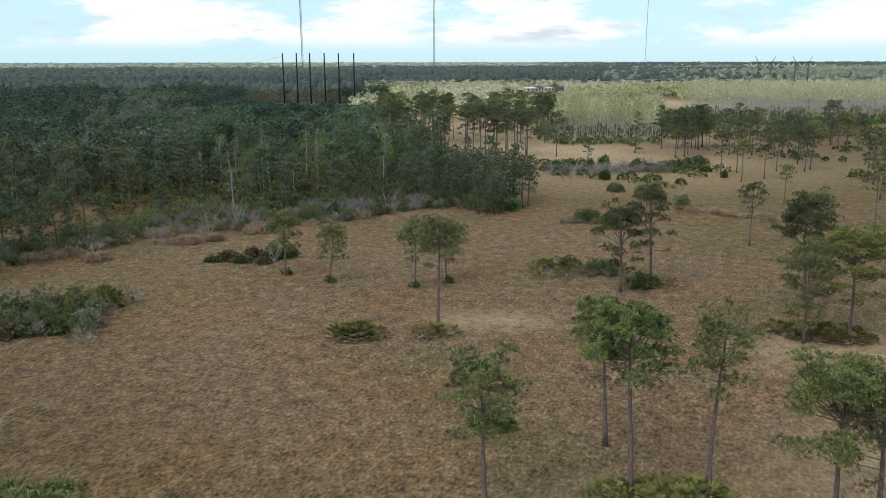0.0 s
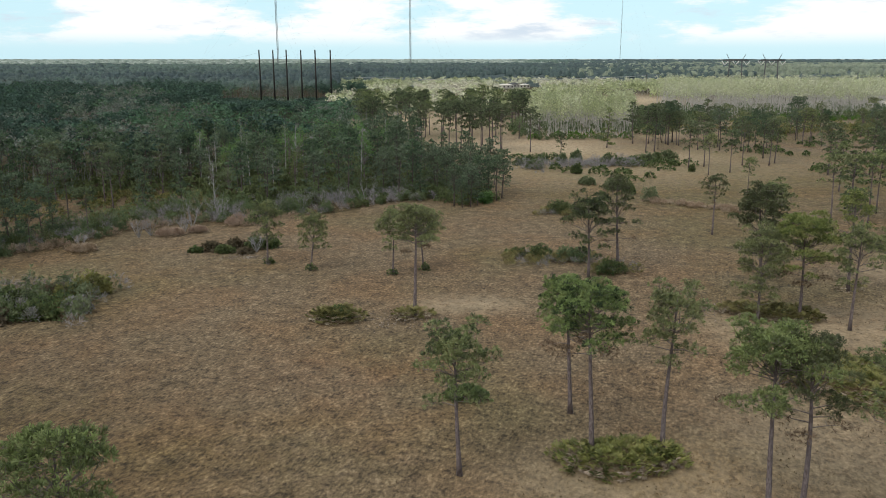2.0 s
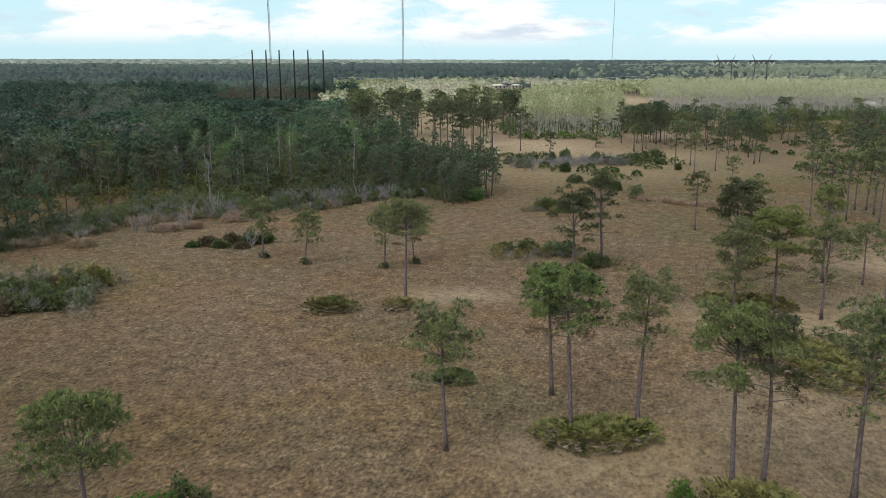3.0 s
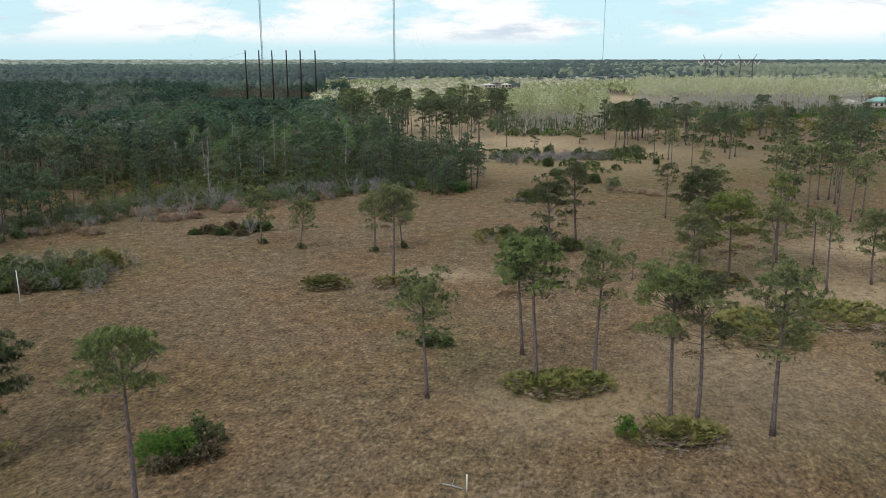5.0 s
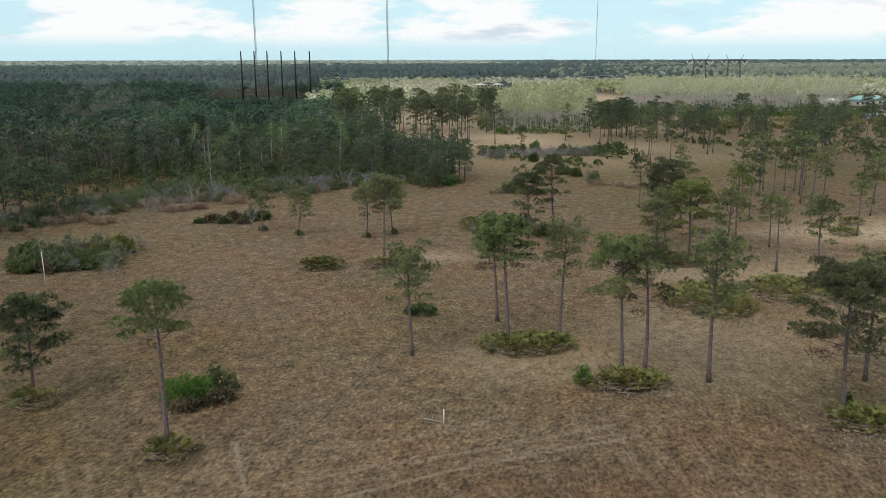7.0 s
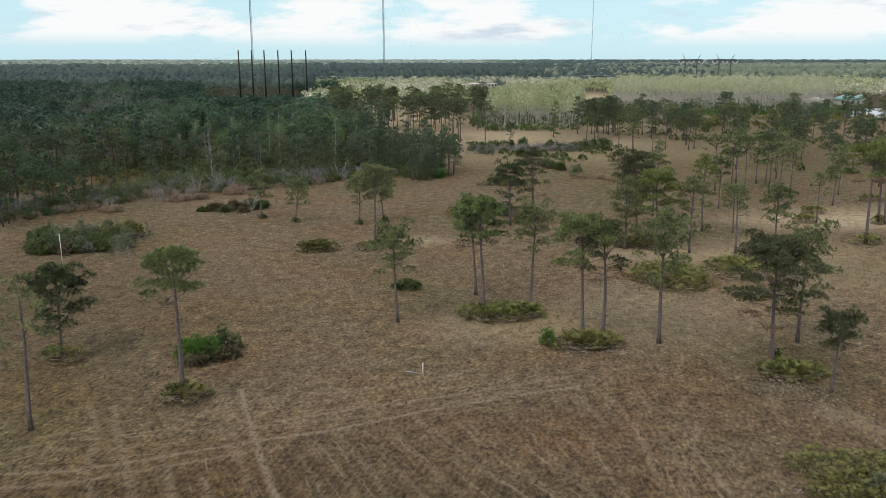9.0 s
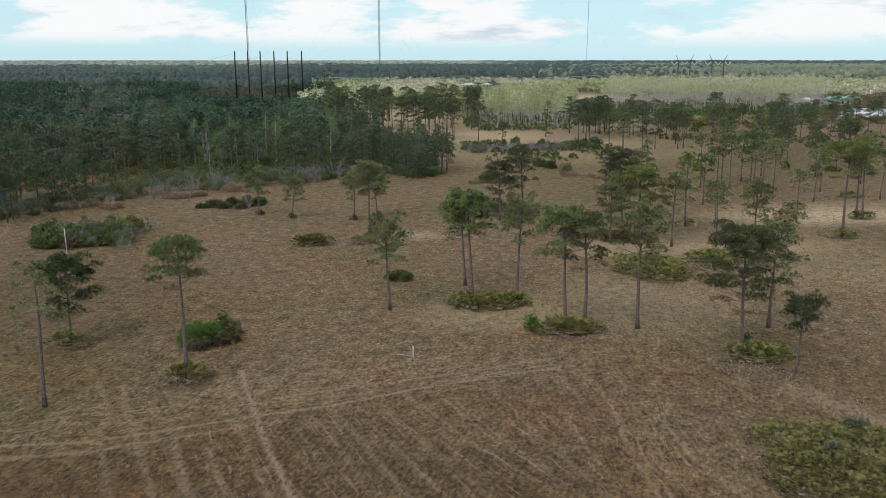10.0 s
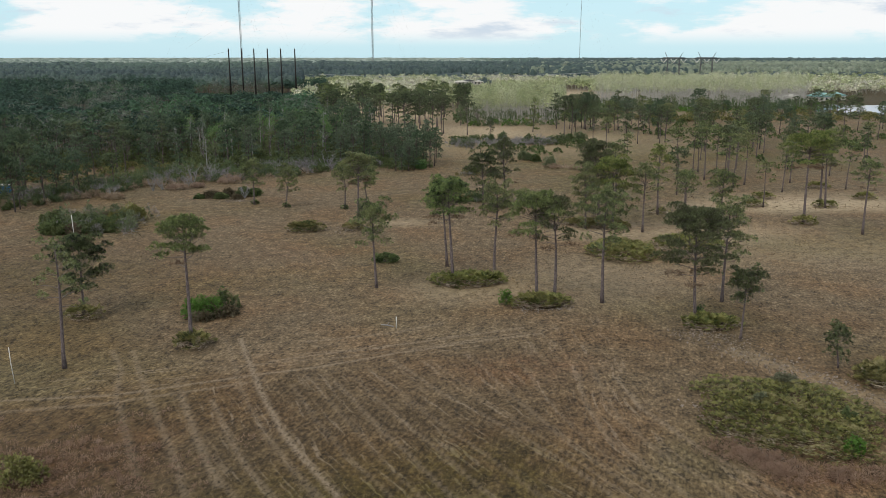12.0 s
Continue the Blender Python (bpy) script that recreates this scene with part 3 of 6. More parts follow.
    fans = np.clip(-seam / 1.5, 0, 1) * np.clip((u + 10) / 6, 0, 1) * np.clip((31 - u) / 2, 0, 1)
    cross = np.clip(seam / 0.8, 0, 1) * np.clip((7.5 - seam) / 3, 0, 1) * np.clip((20 - X) / 5, 0, 1) * np.clip((X + 30) / 6, 0, 1)
    row, along, rows = np.where(seam < 0, u, seam + 60), np.where(seam < 0, Y, X), np.maximum(0.85 * fans, 1.0 * cross)
    for nm, arr in (("row", row), ("along", along), ("rows", rows), ("track", track), ("green", green), ("sand_sun", sand_sun), ("litter", litter), ("russet", russet), ("mown", mown)):
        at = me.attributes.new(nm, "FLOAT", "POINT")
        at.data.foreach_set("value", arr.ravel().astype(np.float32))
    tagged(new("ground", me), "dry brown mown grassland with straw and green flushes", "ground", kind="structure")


build_ground()


def build_tufts():
    rng = np.random.default_rng(11)
    n = 46000
    # density falls with distance from the near edge of the field
    y = -16 + 150 * rng.uniform(0, 1, n) ** 1.35
    x = 22 + (rng.uniform(-1, 1, n)) * (52 + 0.45 * (y + 16))
    ok = y < np.where(x < 3, wood_front(x) + 6, 1e9)
    x, y = x[ok], y[ok]
    lump = np.sin(x * 0.9 + 2 * np.sin(y * 0.5)) * np.sin(y * 1.1 + np.sin(x * 0.7)) + rng.normal(size=len(x)) * 0.7
    x, y = x[lump > -0.35], y[lump > -0.35]
    s = Solid()
    c = np.stack([x, y, np.full(len(x), 0.0)], 1)
    w = np.stack([rng.normal(size=len(x)) * 0.5, rng.normal(size=len(x)) * 0.5 - 0.1, np.ones(len(x)) * 0.7], 1)
    s.tufts(c, w, 4, 0.17, 0.06, 0.6, rng)
    tagged(new("dry_grass", s.mesh("dry_grass", M_TUFT)), "short dry straw-brown grass tufts covering the field", "grass", kind="stuff")


build_tufts()

# ---- pines of the field ----
L_PINE = "tall slash pine with bare grey trunk and open green crown"
# x, y, height, crown radius, crown base, limbs, shape, fill, needles, lean, seed, label
FIELD = [
    (-15.4, 19.2, 12.0, 2.6, 0.62, 15, "flat", 1.1, "d", (0.0, 0.0), 1, "tall pine with layered crown of flat dark green needle pads"),
    (-28.6, 29.6, 7.9, 2.8, 0.28, 19, "round", 1.35, "o", (0, 0), 2, "short round-crowned pine in the dry field"),
    (-25.1, 14.3, 10.9, 2.1, 0.50, 14, "thin", 0.6, "n", (-0.05, 0), 3, "slender thin-crowned pine with long bare trunk"),
    (2.0, 36.7, 9.5, 2.4, 0.50, 17, "round", 1.1, "n", (-0.02, 0), 4, "slender pine with airy grey-green crown"),
    (-3.2, 86.2, 7.4, 2.3, 0.46, 15, "round", 1.3, "n", (0, 0), 5, "small slender pine with a tuft of shrub at its foot"),
    (0.7, 88.6, 6.8, 2.5, 0.42, 16, "round", 1.3, "n", (0, 0), 6, "small slender pine beside another"),
    (-0.6, 70.0, 11.4, 2.8, 0.60, 17, "flat", 1.15, "n", (0.02, 0), 7, "tall pine with flat open crown above its bare trunk"),
    (-13.7, 89.0, 6.8, 2.1, 0.30, 15, "round", 1.25, "n", (0, 0), 8, "small open-crowned pine beside dark scrub"),
    (-19.8, 92.5, 7.8, 2.3, 0.36, 16, "round", 1.3, "n", (0, 0), 9, "small green pine at the edge of the wood"),
    (11.1, 38.5, 12.0, 3.0, 0.62, 22, "flat", 1.15, "d", (0, 0), 10, "tall pine with dense deep green crown, rising from palmetto"),
    (11.1, 45.7, 10.4, 2.4, 0.54, 17, "flat", 1.1, "d", (-0.05, 0), 12, "pine with dense deep green crown beside a taller one"),
    (16.2, 39.2, 11.0, 2.1, 0.60, 16, "round", 1.25, "n", (0, 0), 13, "slender pine with sparse small crown, rising from palmetto"),
    (19.65, 30.3, 11.5, 3.3, 0.58, 18, "flat", 0.8, "d", (-0.02, 0), 14, "tall pine with spreading dark crown, rising from palmetto"),
    (21.6, 30.4, 11.3, 2.5, 0.48, 16, "flat", 0.75, "o", (0.0, 0), 15, "slim pine with drooping dark side pads"),
    (26.5, 28.5, 12.2, 2.8, 0.46, 18, "round", 0.8, "n", (0.01, 0), 16, "tall pine with airy grey-green crown and pale base"),
    (34.1, 21.4, 11.4, 3.9, 0.36, 25, "flat", 1.1, "o", (-0.02, 0), 17, "broad layered pine with wide dark lower limbs"),
    (39.8, 28.0, 10.8, 2.7, 0.36, 18, "round", 0.85, "n", (0.03, 0), 18, "open-crowned pine with dead lower limbs"),
    (36.5, 16.3, 6.4, 1.6, 0.52, 15, "round", 2.2, "o", (0.02, 0), 19, "young thin-stemmed pine with dense rounded top"),
    (75.4, 58.8, 11.0, 2.1, 0.60, 14, "flat", 0.8, "n", (0, 0), 20, L_PINE),
    (42.8, 63.4, 9.9, 2.3, 0.46, 16, "round", 1.0, "n", (0, 0), 21, L_PINE),
    (50.0, 76.8, 11.2, 2.3, 0.45, 15, "round", 0.8, "y", (0, 0), 22, L_PINE),
    (54.4, 75.7, 7.1, 2.1, 0.48, 13, "round", 0.9, "n", (0, 0), 23, L_PINE),
    (56.5, 66.0, 8.5, 2.5, 0.32, 17, "round", 1.0, "n", (0, 0), 24, "short round-crowned yellow-green pine"),
    (49.0, 62.5, 9.0, 1.8, 0.60, 12, "flat", 0.7, "n", (0, 0), 25, "thin pale pine with sparse crown"),
    (70.9, 67.6, 14.0, 3.8, 0.62, 20, "flat", 1.0, "y", (0.02, 0), 26, "tall pine with broad yellowing crown and pale trunk"),
    (39.0, 66.3, 10.8, 3.5, 0.38, 22, "flat", 1.2, "y", (0, 0), 27, "layered pine with yellowish flat needle pads"),
    (39.9, 77.6, 11.8, 3.3, 0.22, 26, "round", 1.2, "o", (-0.03, 0), 28, "dark pine with foliage down to the ground"),
    (34.6, 66.2, 9.5, 2.5, 0.14, 24, "round", 1.1, "n", (0, 0), 29, "grey-green pine with foliage down to the ground"),
    (46.6, 90.0, 10.5, 2.2, 0.45, 15, "round", 0.9, "n", (0, 0), 30, L_PINE),
    (21.1, 84.3, 9.9, 2.9, 0.22, 20, "round", 0.95, "o", (0, 0), 31, "dense pine standing in dark scrub"),
    (25.6, 87.5, 11.7, 2.6, 0.30, 20, "flat", 1.05, "o", (0, 0), 32, "tall pine standing in dark scrub"),
    (45.5, 107.6, 8.8, 2.0, 0.55, 14, "flat", 0.9, "o", (0, 0), 33, L_PINE),
    (82.0, 82.2, 13.0, 2.9, 0.50, 17, "flat", 0.9, "y", (0, 0), 34, L_PINE),
    (81.4, 79.5, 12.0, 2.4, 0.55, 15, "flat", 0.9, "n", (0, 0), 35, L_PINE),
    (28.6, 70.1, 3.2, 0.7, 0.3, 7, "thin", 0.45, "n", (0, 0), 37, "thin sapling pine alone in dry grass"),
    (41.6, 8.4, 3.6, 1.0, 0.12, 15, "round", 2.4, "o", (0, 0), 36, "young bushy pine sapling beside palmetto"),
]
NEEDLES = {"o": M_NEEDLE_OLIVE, "n": M_NEEDLE, "d": M_NEEDLE_DARK, "y": M_NEEDLE_YELLOW}
for x, y, h, R, cb, nl, shape, fill, nd, lean, seed, label in FIELD:
    lean = (lean[0] - 0.03 * min(1, max(-0.5, x / 18)), lean[1])
    pine(x, y, pine_meshes(seed, h, R, cb, nl, shape, fill, NEEDLES[nd], 1.0, lean), label)

# ---- mid-distance pines, shared meshes ----
MIDPINES = {
    "n": [pine_meshes(100 + i, 11.5 + i * 0.5, 2.7 + 0.2 * i, 0.52 + 0.03 * (i % 3), 12, ("flat", "round", "flat", "round")[i % 4], 0.8, M_NEEDLE, 0.55) for i in range(4)],
    "d": [pine_meshes(120 + i, 11.5 + i * 0.5, 2.9 + 0.2 * i, 0.38 + 0.06 * (i % 3), 13, ("round", "flat", "cone", "round")[i % 4], 0.9, M_NEEDLE_MEADOW, 0.55) for i in range(4)],
}
for t, k, h in [(67.7, 114.5, 13.8), (72.5, 117.5, 13.5), (76.8, 125, 13), (73.7, 114, 13.8), (80.3, 122.9, 13), (82.3, 122.7, 13.2), (81.1, 118.4, 13.6), (88.1, 129.8, 12.6),
                (99.9, 127.8, 12), (71, 81.5, 10), (82.5, 96.9, 12), (60.3, 95.1, 11), (76.6, 109.4, 12.8), (74.9, 102.4, 12.4), (79.2, 106.4, 12.8), (90, 108, 12), (97, 99, 11.5),
                (11.1, 226.3, 13.2), (13, 220.1, 13.6), (14.5, 224, 14), (16.4, 221.8, 13.5), (19.8, 217.5, 13), (22.5, 221.2, 12.5), (34.1, 218.2, 12), (69.6, 238.9, 12.5),
                (74.4, 238.4, 12), (79.8, 238, 12.5), (26.5, 224, 12.5), (9, 231, 13), (3, 229, 13), (65, 141, 9), (104, 117, 13), (112, 140, 13.5), (119, 128, 12), (93, 140, 13),
                (103, 150, 13), (110, 160, 12.5), (122, 152, 13), (86, 146, 12), (128, 141, 12), (95, 165, 12.5), (-60.4, 102.9, 9), (-66, 92, 8), (67.3, 181, 13.5), (72.4, 184.5, 13), (74.8, 174, 12), (82.7, 186, 13.5), (89.6, 186, 14), (38.7, 196, 9), (17.2, 157.5, 8.5), (19.6, 160.5, 4), (67, 216, 12.5), (70, 217.5, 13), (25.4, 217.7, 13)]:
    r = random.Random(int(t * 131 + k * 17))
    kind = "d" if (k > 150 or r.random() < 0.35) else "n"
    i = r.randrange(4)
    pine(t, k, MIDPINES[kind][i], L_PINE, r.uniform(0, 360), h * (1.0 if k > 200 else 0.8) / (11.5 + i * 0.5))
# the lone round tree by the far meadow
pine(58.3, 226.4, pine_meshes(160, 11.6, 2.9, 0.08, 16, "cone", 1.2, M_NEEDLE_DARK, 0.55), "rounded dark evergreen alone in the far meadow")

# ---- shrubs and palmetto ----


def shrub_meshes(seed, rx, ry, h, n, leaf, mat, bare=0.0):
    """A lumpy shrub: stems, and leaves on the outside of several overlapping domes."""
    rng = np.random.default_rng(seed)
    lumps = [(0, 0, 1.0)] + [(rng.uniform(-0.6, 0.6), rng.uniform(-0.6, 0.6), rng.uniform(0.55, 0.95)) for _ in range(6)]
    cen, way = [], []
    for _ in range(n):
        lx, ly, k = lumps[rng.integers(len(lumps))]
        d = unit(rng.normal(size=3))
        d[2] = abs(d[2])
        s = rng.uniform(0.72, 1.06)
        cen.append((lx * rx + d[0] * rx * 0.5 * k * s, ly * ry + d[1] * ry * 0.5 * k * s, max(0.05, (0.1 + 0.9 * d[2] * s) * h * k)))
        way.append(d + np.array([0, 0, 0.3]))
    fol = Solid()
    fol.tufts(cen, way, 5, leaf, leaf * 0.55, 0.75, rng)
    st = Solid()
    for _ in range(10):
        lx, ly, k = lumps[rng.integers(len(lumps))]
        a = np.array([0.0, 0.0, -0.05])
        b = np.array([lx * rx * 1.1 + rng.normal() * 0.2, ly * ry * 1.1 + rng.normal() * 0.2, h * k * 0.85])
        st.tube([a, (a + b) / 2 + rng.normal(size=3) * 0.1, b], [0.035, 0.025, 0.01], 4, False)
    return fol.mesh("foliage", mat), st.mesh("stem_tangle", M_LIMB)


def shrub(x, y, rx, ry, h, mat, label, n=None, leaf=0.26, seed=None):
    ob = thing("shrub", x, y)
    n = n or int(95 * (rx * ry) + 90 * h)
    a, b = shrub_meshes(seed or int(abs(x * 13 + y * 7)) + 1, rx, ry, h, n, leaf, mat)
    part("foliage", a, ob)
    part("stem_tangle", b, ob)
    return tagged(ob, label, "shrub")


def frond_mesh(seed, mat, dead=False):
    """One fan leaf on its stalk: pleated wedges spread over most of a circle."""
    rng = np.random.default_rng(seed)
    s = Solid()
    stalk = 0.45
    s.add([(-0.012, 0, 0), (0.012, 0, 0), (0.008, 0, stalk), (-0.008, 0, stalk)], [(0, 1, 2), (0, 2, 3)])
    k = 12
    vs, fs = [(0, 0, stalk)], []
    for i in range(k):
        a = math.radians(-105 + 210 * (i + 0.5) / k)
        r = 0.50 * (0.8 + 0.2 * math.cos(a)) * rng.uniform(0.8, 1.15)
        b = len(vs)
        for o, f, z in ((-0.095, 0.92, 0.0), (0.0, 1.25, 0.1), (0.095, 0.92, 0.0)):
            q = r * f
            vs.append((q * math.sin(a + o), ((0.16 if not dead else 0.3) + z) * q + rng.uniform(-0.05, 0.05), stalk + q * math.cos(a + o) * (0.9 if not dead else 0.5)))
        fs += [(0, b, b + 1), (0, b + 1, b + 2)]
    s.add(vs, fs)
    return s.mesh("frond", mat)


FRONDS = {"g": [frond_mesh(i, M_PALMETTO) for i in range(3)], "k": [frond_mesh(i + 5, M_PALMETTO_DARK) for i in range(3)], "x": [frond_mesh(i + 9, M_DEADLEAF, True) for i in range(2)]}


def palmetto(x, y, rx, ry, n, label, kind="g", seed=1, height=1.2, turn=0, dead=0.36, rest=0, leaf=0.84, fringe=24):
    """A patch of saw palmetto: n fan leaves of their own, and rest more joined into one mesh."""
    ob = thing("palmetto_patch", x, y, 0, turn)
    rng = np.random.default_rng(seed)
    edge = [rng.uniform(0.82, 1.1) for _ in range(9)]

    def spot():
        a, q = rng.uniform(0, 2 * math.pi), math.sqrt(rng.uniform(0, 1))
        e = edge[int(a / 6.2832 * 9) % 9]
        px, py = q * e * rx * math.cos(a), q * e * ry * math.sin(a)
        z = height * (0.66 * (1 - q ** 6) + 0.12 * rng.uniform(0, 1)) + 0.2 * math.sin(px * 2.1 + seed) * math.sin(py * 2.3)
        is_dead = rng.uniform() < dead * (0.35 + 1.3 * q ** 3)
        if is_dead:
            px, py = 0.82 * px, 0.82 * py
        tilt = math.radians(rng.uniform(0, 48) + 25 * q)
        az = math.atan2(py, px) + rng.normal() * (0.7 + 3.0 * (1 - q))
        if is_dead:
            tilt, z = math.radians(rng.uniform(35, 90)), z * 0.75
        m = Matrix.Translation((px, py, max(0.0, z * 0.75))) @ Matrix.Rotation(az - math.pi / 2, 4, "Z") @ Matrix.Rotation(-tilt, 4, "X") @ Matrix.Scale(rng.uniform(0.62, 0.98) * leaf * (0.66 if is_dead else 1.0) * height ** 0.3, 4)
        return m, is_dead

    for _ in range(n):
        m, is_dead = spot()
        pool = FRONDS["x" if is_dead else kind]
        fr = new("frond", pool[int(rng.integers(len(pool)))])
        fr.parent = ob
        fr.matrix_basis = m
        if is_dead:
            fr["label"] = "dead tan frond"
    skirt = Solid()
    if rest:
        big = Solid()
        for _ in range(rest):
            m, is_dead = spot()
            me = FRONDS["x" if is_dead else kind][int(rng.integers(2))]
            (skirt if is_dead else big).add(np.array([m @ v.co for v in me.vertices]), [tuple(p.vertices) for p in me.polygons])
        tagged(part("fronds", big.mesh("fronds", M_PALMETTO_GOLD if kind == "g" else M_PALMETTO_MIX), ob), kind="stuff")
    for i in range(int(fringe * (rx + ry))):
        a = rng.uniform(0, 2 * math.pi)
        e = edge[int(a / 6.2832 * 9) % 9] * rng.uniform(0.55, 0.92)
        me = FRONDS["x"][i % 2]
        m = Matrix.Translation((e * rx * math.cos(a), e * ry * math.sin(a), rng.uniform(0.0, 0.42) * height)) @ Matrix.Rotation(a + rng.normal() * 0.6 - math.pi / 2, 4, "Z") @ Matrix.Rotation(-math.radians(rng.uniform(35, 95)), 4, "X") @ Matrix.Scale(rng.uniform(0.5, 0.9) * leaf * min(1, 0.3 + rx / 5), 4)
        skirt.add(np.array([m @ v.co for v in me.vertices]), [tuple(p.vertices) for p in me.polygons])
    if skirt.n:
        tagged(part("dead_fronds", skirt.mesh("dead_fronds", M_DEADLEAF), ob, "tan dead fronds hanging at the edge"), kind="stuff")
    return tagged(ob, label, "palmetto", "palmetto patches")


palmetto(12.9, 37.8, 4.7, 2.3, 300, "olive-green saw palmetto patch with tan dead fronds round three pines", "g", 1, rest=420)
palmetto(19.6, 28.6, 3.8, 2.0, 260, "olive saw palmetto patch with many pale dead fronds under two pines", "g", 2, dead=0.45, rest=320)
palmetto(35.0, 20.0, 3.0, 1.8, 200, "olive saw palmetto clump at the foot of a pine", "g", 3, rest=180)
palmetto(32.2, -0.6, 6.9, 7.4, 300, "large dull green saw palmetto thicket in the mown field", "k", 4, 1.0, 20, 0.42, 5600, 0.49)
palmetto(45.0, 5.2, 4.0, 3.0, 290, "dull green saw palmetto thicket beside a pine sapling", "k", 5, rest=520)
palmetto(35.6, 50.6, 4.4, 6.2, 290, "bright yellow-green saw palmetto thicket among the pines", "g", 6, 1.4, dead=0.2, rest=620)
palmetto(46.0, 53.2, 5.8, 5.0, 290, "yellow-green saw palmetto thicket with pale dead fronds", "g", 7, 1.3, -8, 0.5, 560)
palmetto(36.9, 68.0, 5.6, 2.3, 280, "dark palmetto scrub below the layered pines", "k", 8, 1.25, -20, 0.4, 760)
palmetto(-15.1, 18.8, 1.5, 1.2, 130, "small olive palmetto clump round the foot of a pine", "k", 9, 1.5, 0, 0.25)
palmetto(-28.2, 28.2, 1.8, 1.3, 110, "small olive palmetto clump round the foot of a pine", "k", 10, 1.4, 0, 0.25)
palmetto(-8.9, 68.8, 2.9, 1.8, 170, "small dark palmetto clump alone in the field", "k", 12, 1.5, rest=160)
palmetto(-1.0, 69.4, 2.2, 1.4, 80, "sparse palmetto clump at a pine's foot", "k", 13, 1.0, rest=90)
palmetto(50.2, 77.0, 1.8, 1.2, 40, "dark palmetto clump round a pine's foot", "k", 14)
for x, y, s in ((69.5, 82.5, 15), (82, 80.6, 16), (75, 90, 17), (94, 88, 18), (70.5, 67, 19), (92, 101, 20)):
    palmetto(x, y, 2.2, 1.4, 60, "yellow-olive palmetto clump on pale sandy grass", "g", s, 1.3, rest=90)

shrub(3.4, 48.4, 1.9, 1.2, 1.3, M_BUSH, "dark leafy shrub beside a slender pine", leaf=0.3)
shrub(-8.9, 68.8, 2.3, 1.4, 1.6, M_BUSH, "dark leafy shrub within a palmetto clump", n=520, leaf=0.26)
shrub(-16.1, 28.1, 2.3, 1.8, 2.2, M_BUSH_BRIGHT, "bright green vine-covered shrub in the dry grass", n=2300, leaf=0.14)
shrub(-15.2, 27.6, 3.0, 2.3, 1.3, M_BROWNBUSH, "brown dead skirt of stems under the vine-covered shrub", n=700, leaf=0.3)
shrub(-14.0, 29.5, 1.6, 1.4, 2.5, M_BUSH, "dark leafy shrub behind the bright vine-covered one", n=420, leaf=0.22)
shrub(16.0, 28.9, 0.9, 0.8, 1.8, M_BUSH_BRIGHT, "small bright green bush beside palmetto", n=320, leaf=0.17)
for x, y, rx, ry, h, k in ((-47, 70, 2.6, 1.8, 2.0, 1), (-43.5, 69.5, 2.2, 1.5, 1.5, 2), (-40, 70.5, 2.4, 1.6, 1.9, 1), (-36.8, 73.5, 1.9, 1.5, 1.5, 3), (-37.4, 78.8, 2.4, 1.8, 2.9, 4), (-39.6, 76.6, 2.0, 1.5, 2.2, 4), (-46.0, 71.2, 1.0, 0.8, 1.2, 4),
                          (-44.5, 75, 2.6, 1.9, 2.2, 1), (-41, 77, 2.3, 1.7, 1.8, 2), (-48.5, 77, 2.5, 2, 2.4, 1)):
    mat = {1: M_BUSH, 2: M_BROWNBUSH, 3: M_TWIG, 4: M_PALMETTO_GOLD}[k]
    lab = {1: "dark evergreen scrub in a wet hollow of the field", 2: "brownish half-dead scrub in a wet hollow", 3: "grey leafless scrub beside green bushes", 4: "yellow-green bush at the end of the hollow"}[k]
    shrub(x, y, rx, ry, h, mat, lab, leaf=0.36)
for x, y, sc in ((-46.5, 73.2, 0.28), (-42.0, 73, 0.3), (-39.0, 75.5, 0.25)):
    pine(x, y, MIDPINES["d"][int(-x) % 4], "young dark pine sapling among scrub", x * 7, sc)
for x, y, rx, ry, h, mat in ((-30.8, 99.4, 1.3, 0.9, 0.8, M_BUSH), (-28.6, 99.6, 1.7, 1.1, 1.5, M_BROWNBUSH), (-26.6, 98.6, 1.5, 1.0, 1.2, M_BUSH), (-25.6, 101.2, 1.6, 1.2, 1.6, M_BROWNBUSH),
                            (-22.9, 100.8, 1.4, 1.1, 1.9, M_BUSH), (-20.8, 101.8, 1.7, 1.2, 1.5, M_BUSH), (-23.8, 98.4, 1.2, 0.9, 0.8, M_BROWNBUSH), (-29.2, 101.6, 1.6, 1.0, 1.0, M_BROWNBUSH)):
    shrub(x, y, rx, ry, h, mat, "low dark green scrub at the wood's edge" if mat is M_BUSH else "low brown dry scrub at the wood's edge", leaf=0.34)
for x, y, rx, ry, h, s in ((16.8, 94, 3.0, 1.8, 1.9, 1), (20.5, 92.2, 2.6, 1.8, 2.3, 2), (24, 86, 2.8, 2, 1.8, 3), (24.5, 126, 3.4, 2.2, 2.4, 4), (45, 137, 2.0, 1.8, 2.8, 5), (28.5, 124.2, 2.6, 1.8, 1.6, 6), (13.6, 95.6, 2.0, 1.5, 1.2, 7)):
    shrub(x, y, rx, ry, h, M_SPRING if s in (2, 5, 6) else M_BUSH, "loose olive-green evergreen shrub in the open field", leaf=0.3, seed=s + 80, n=int(60 * rx * ry + 60 * h))
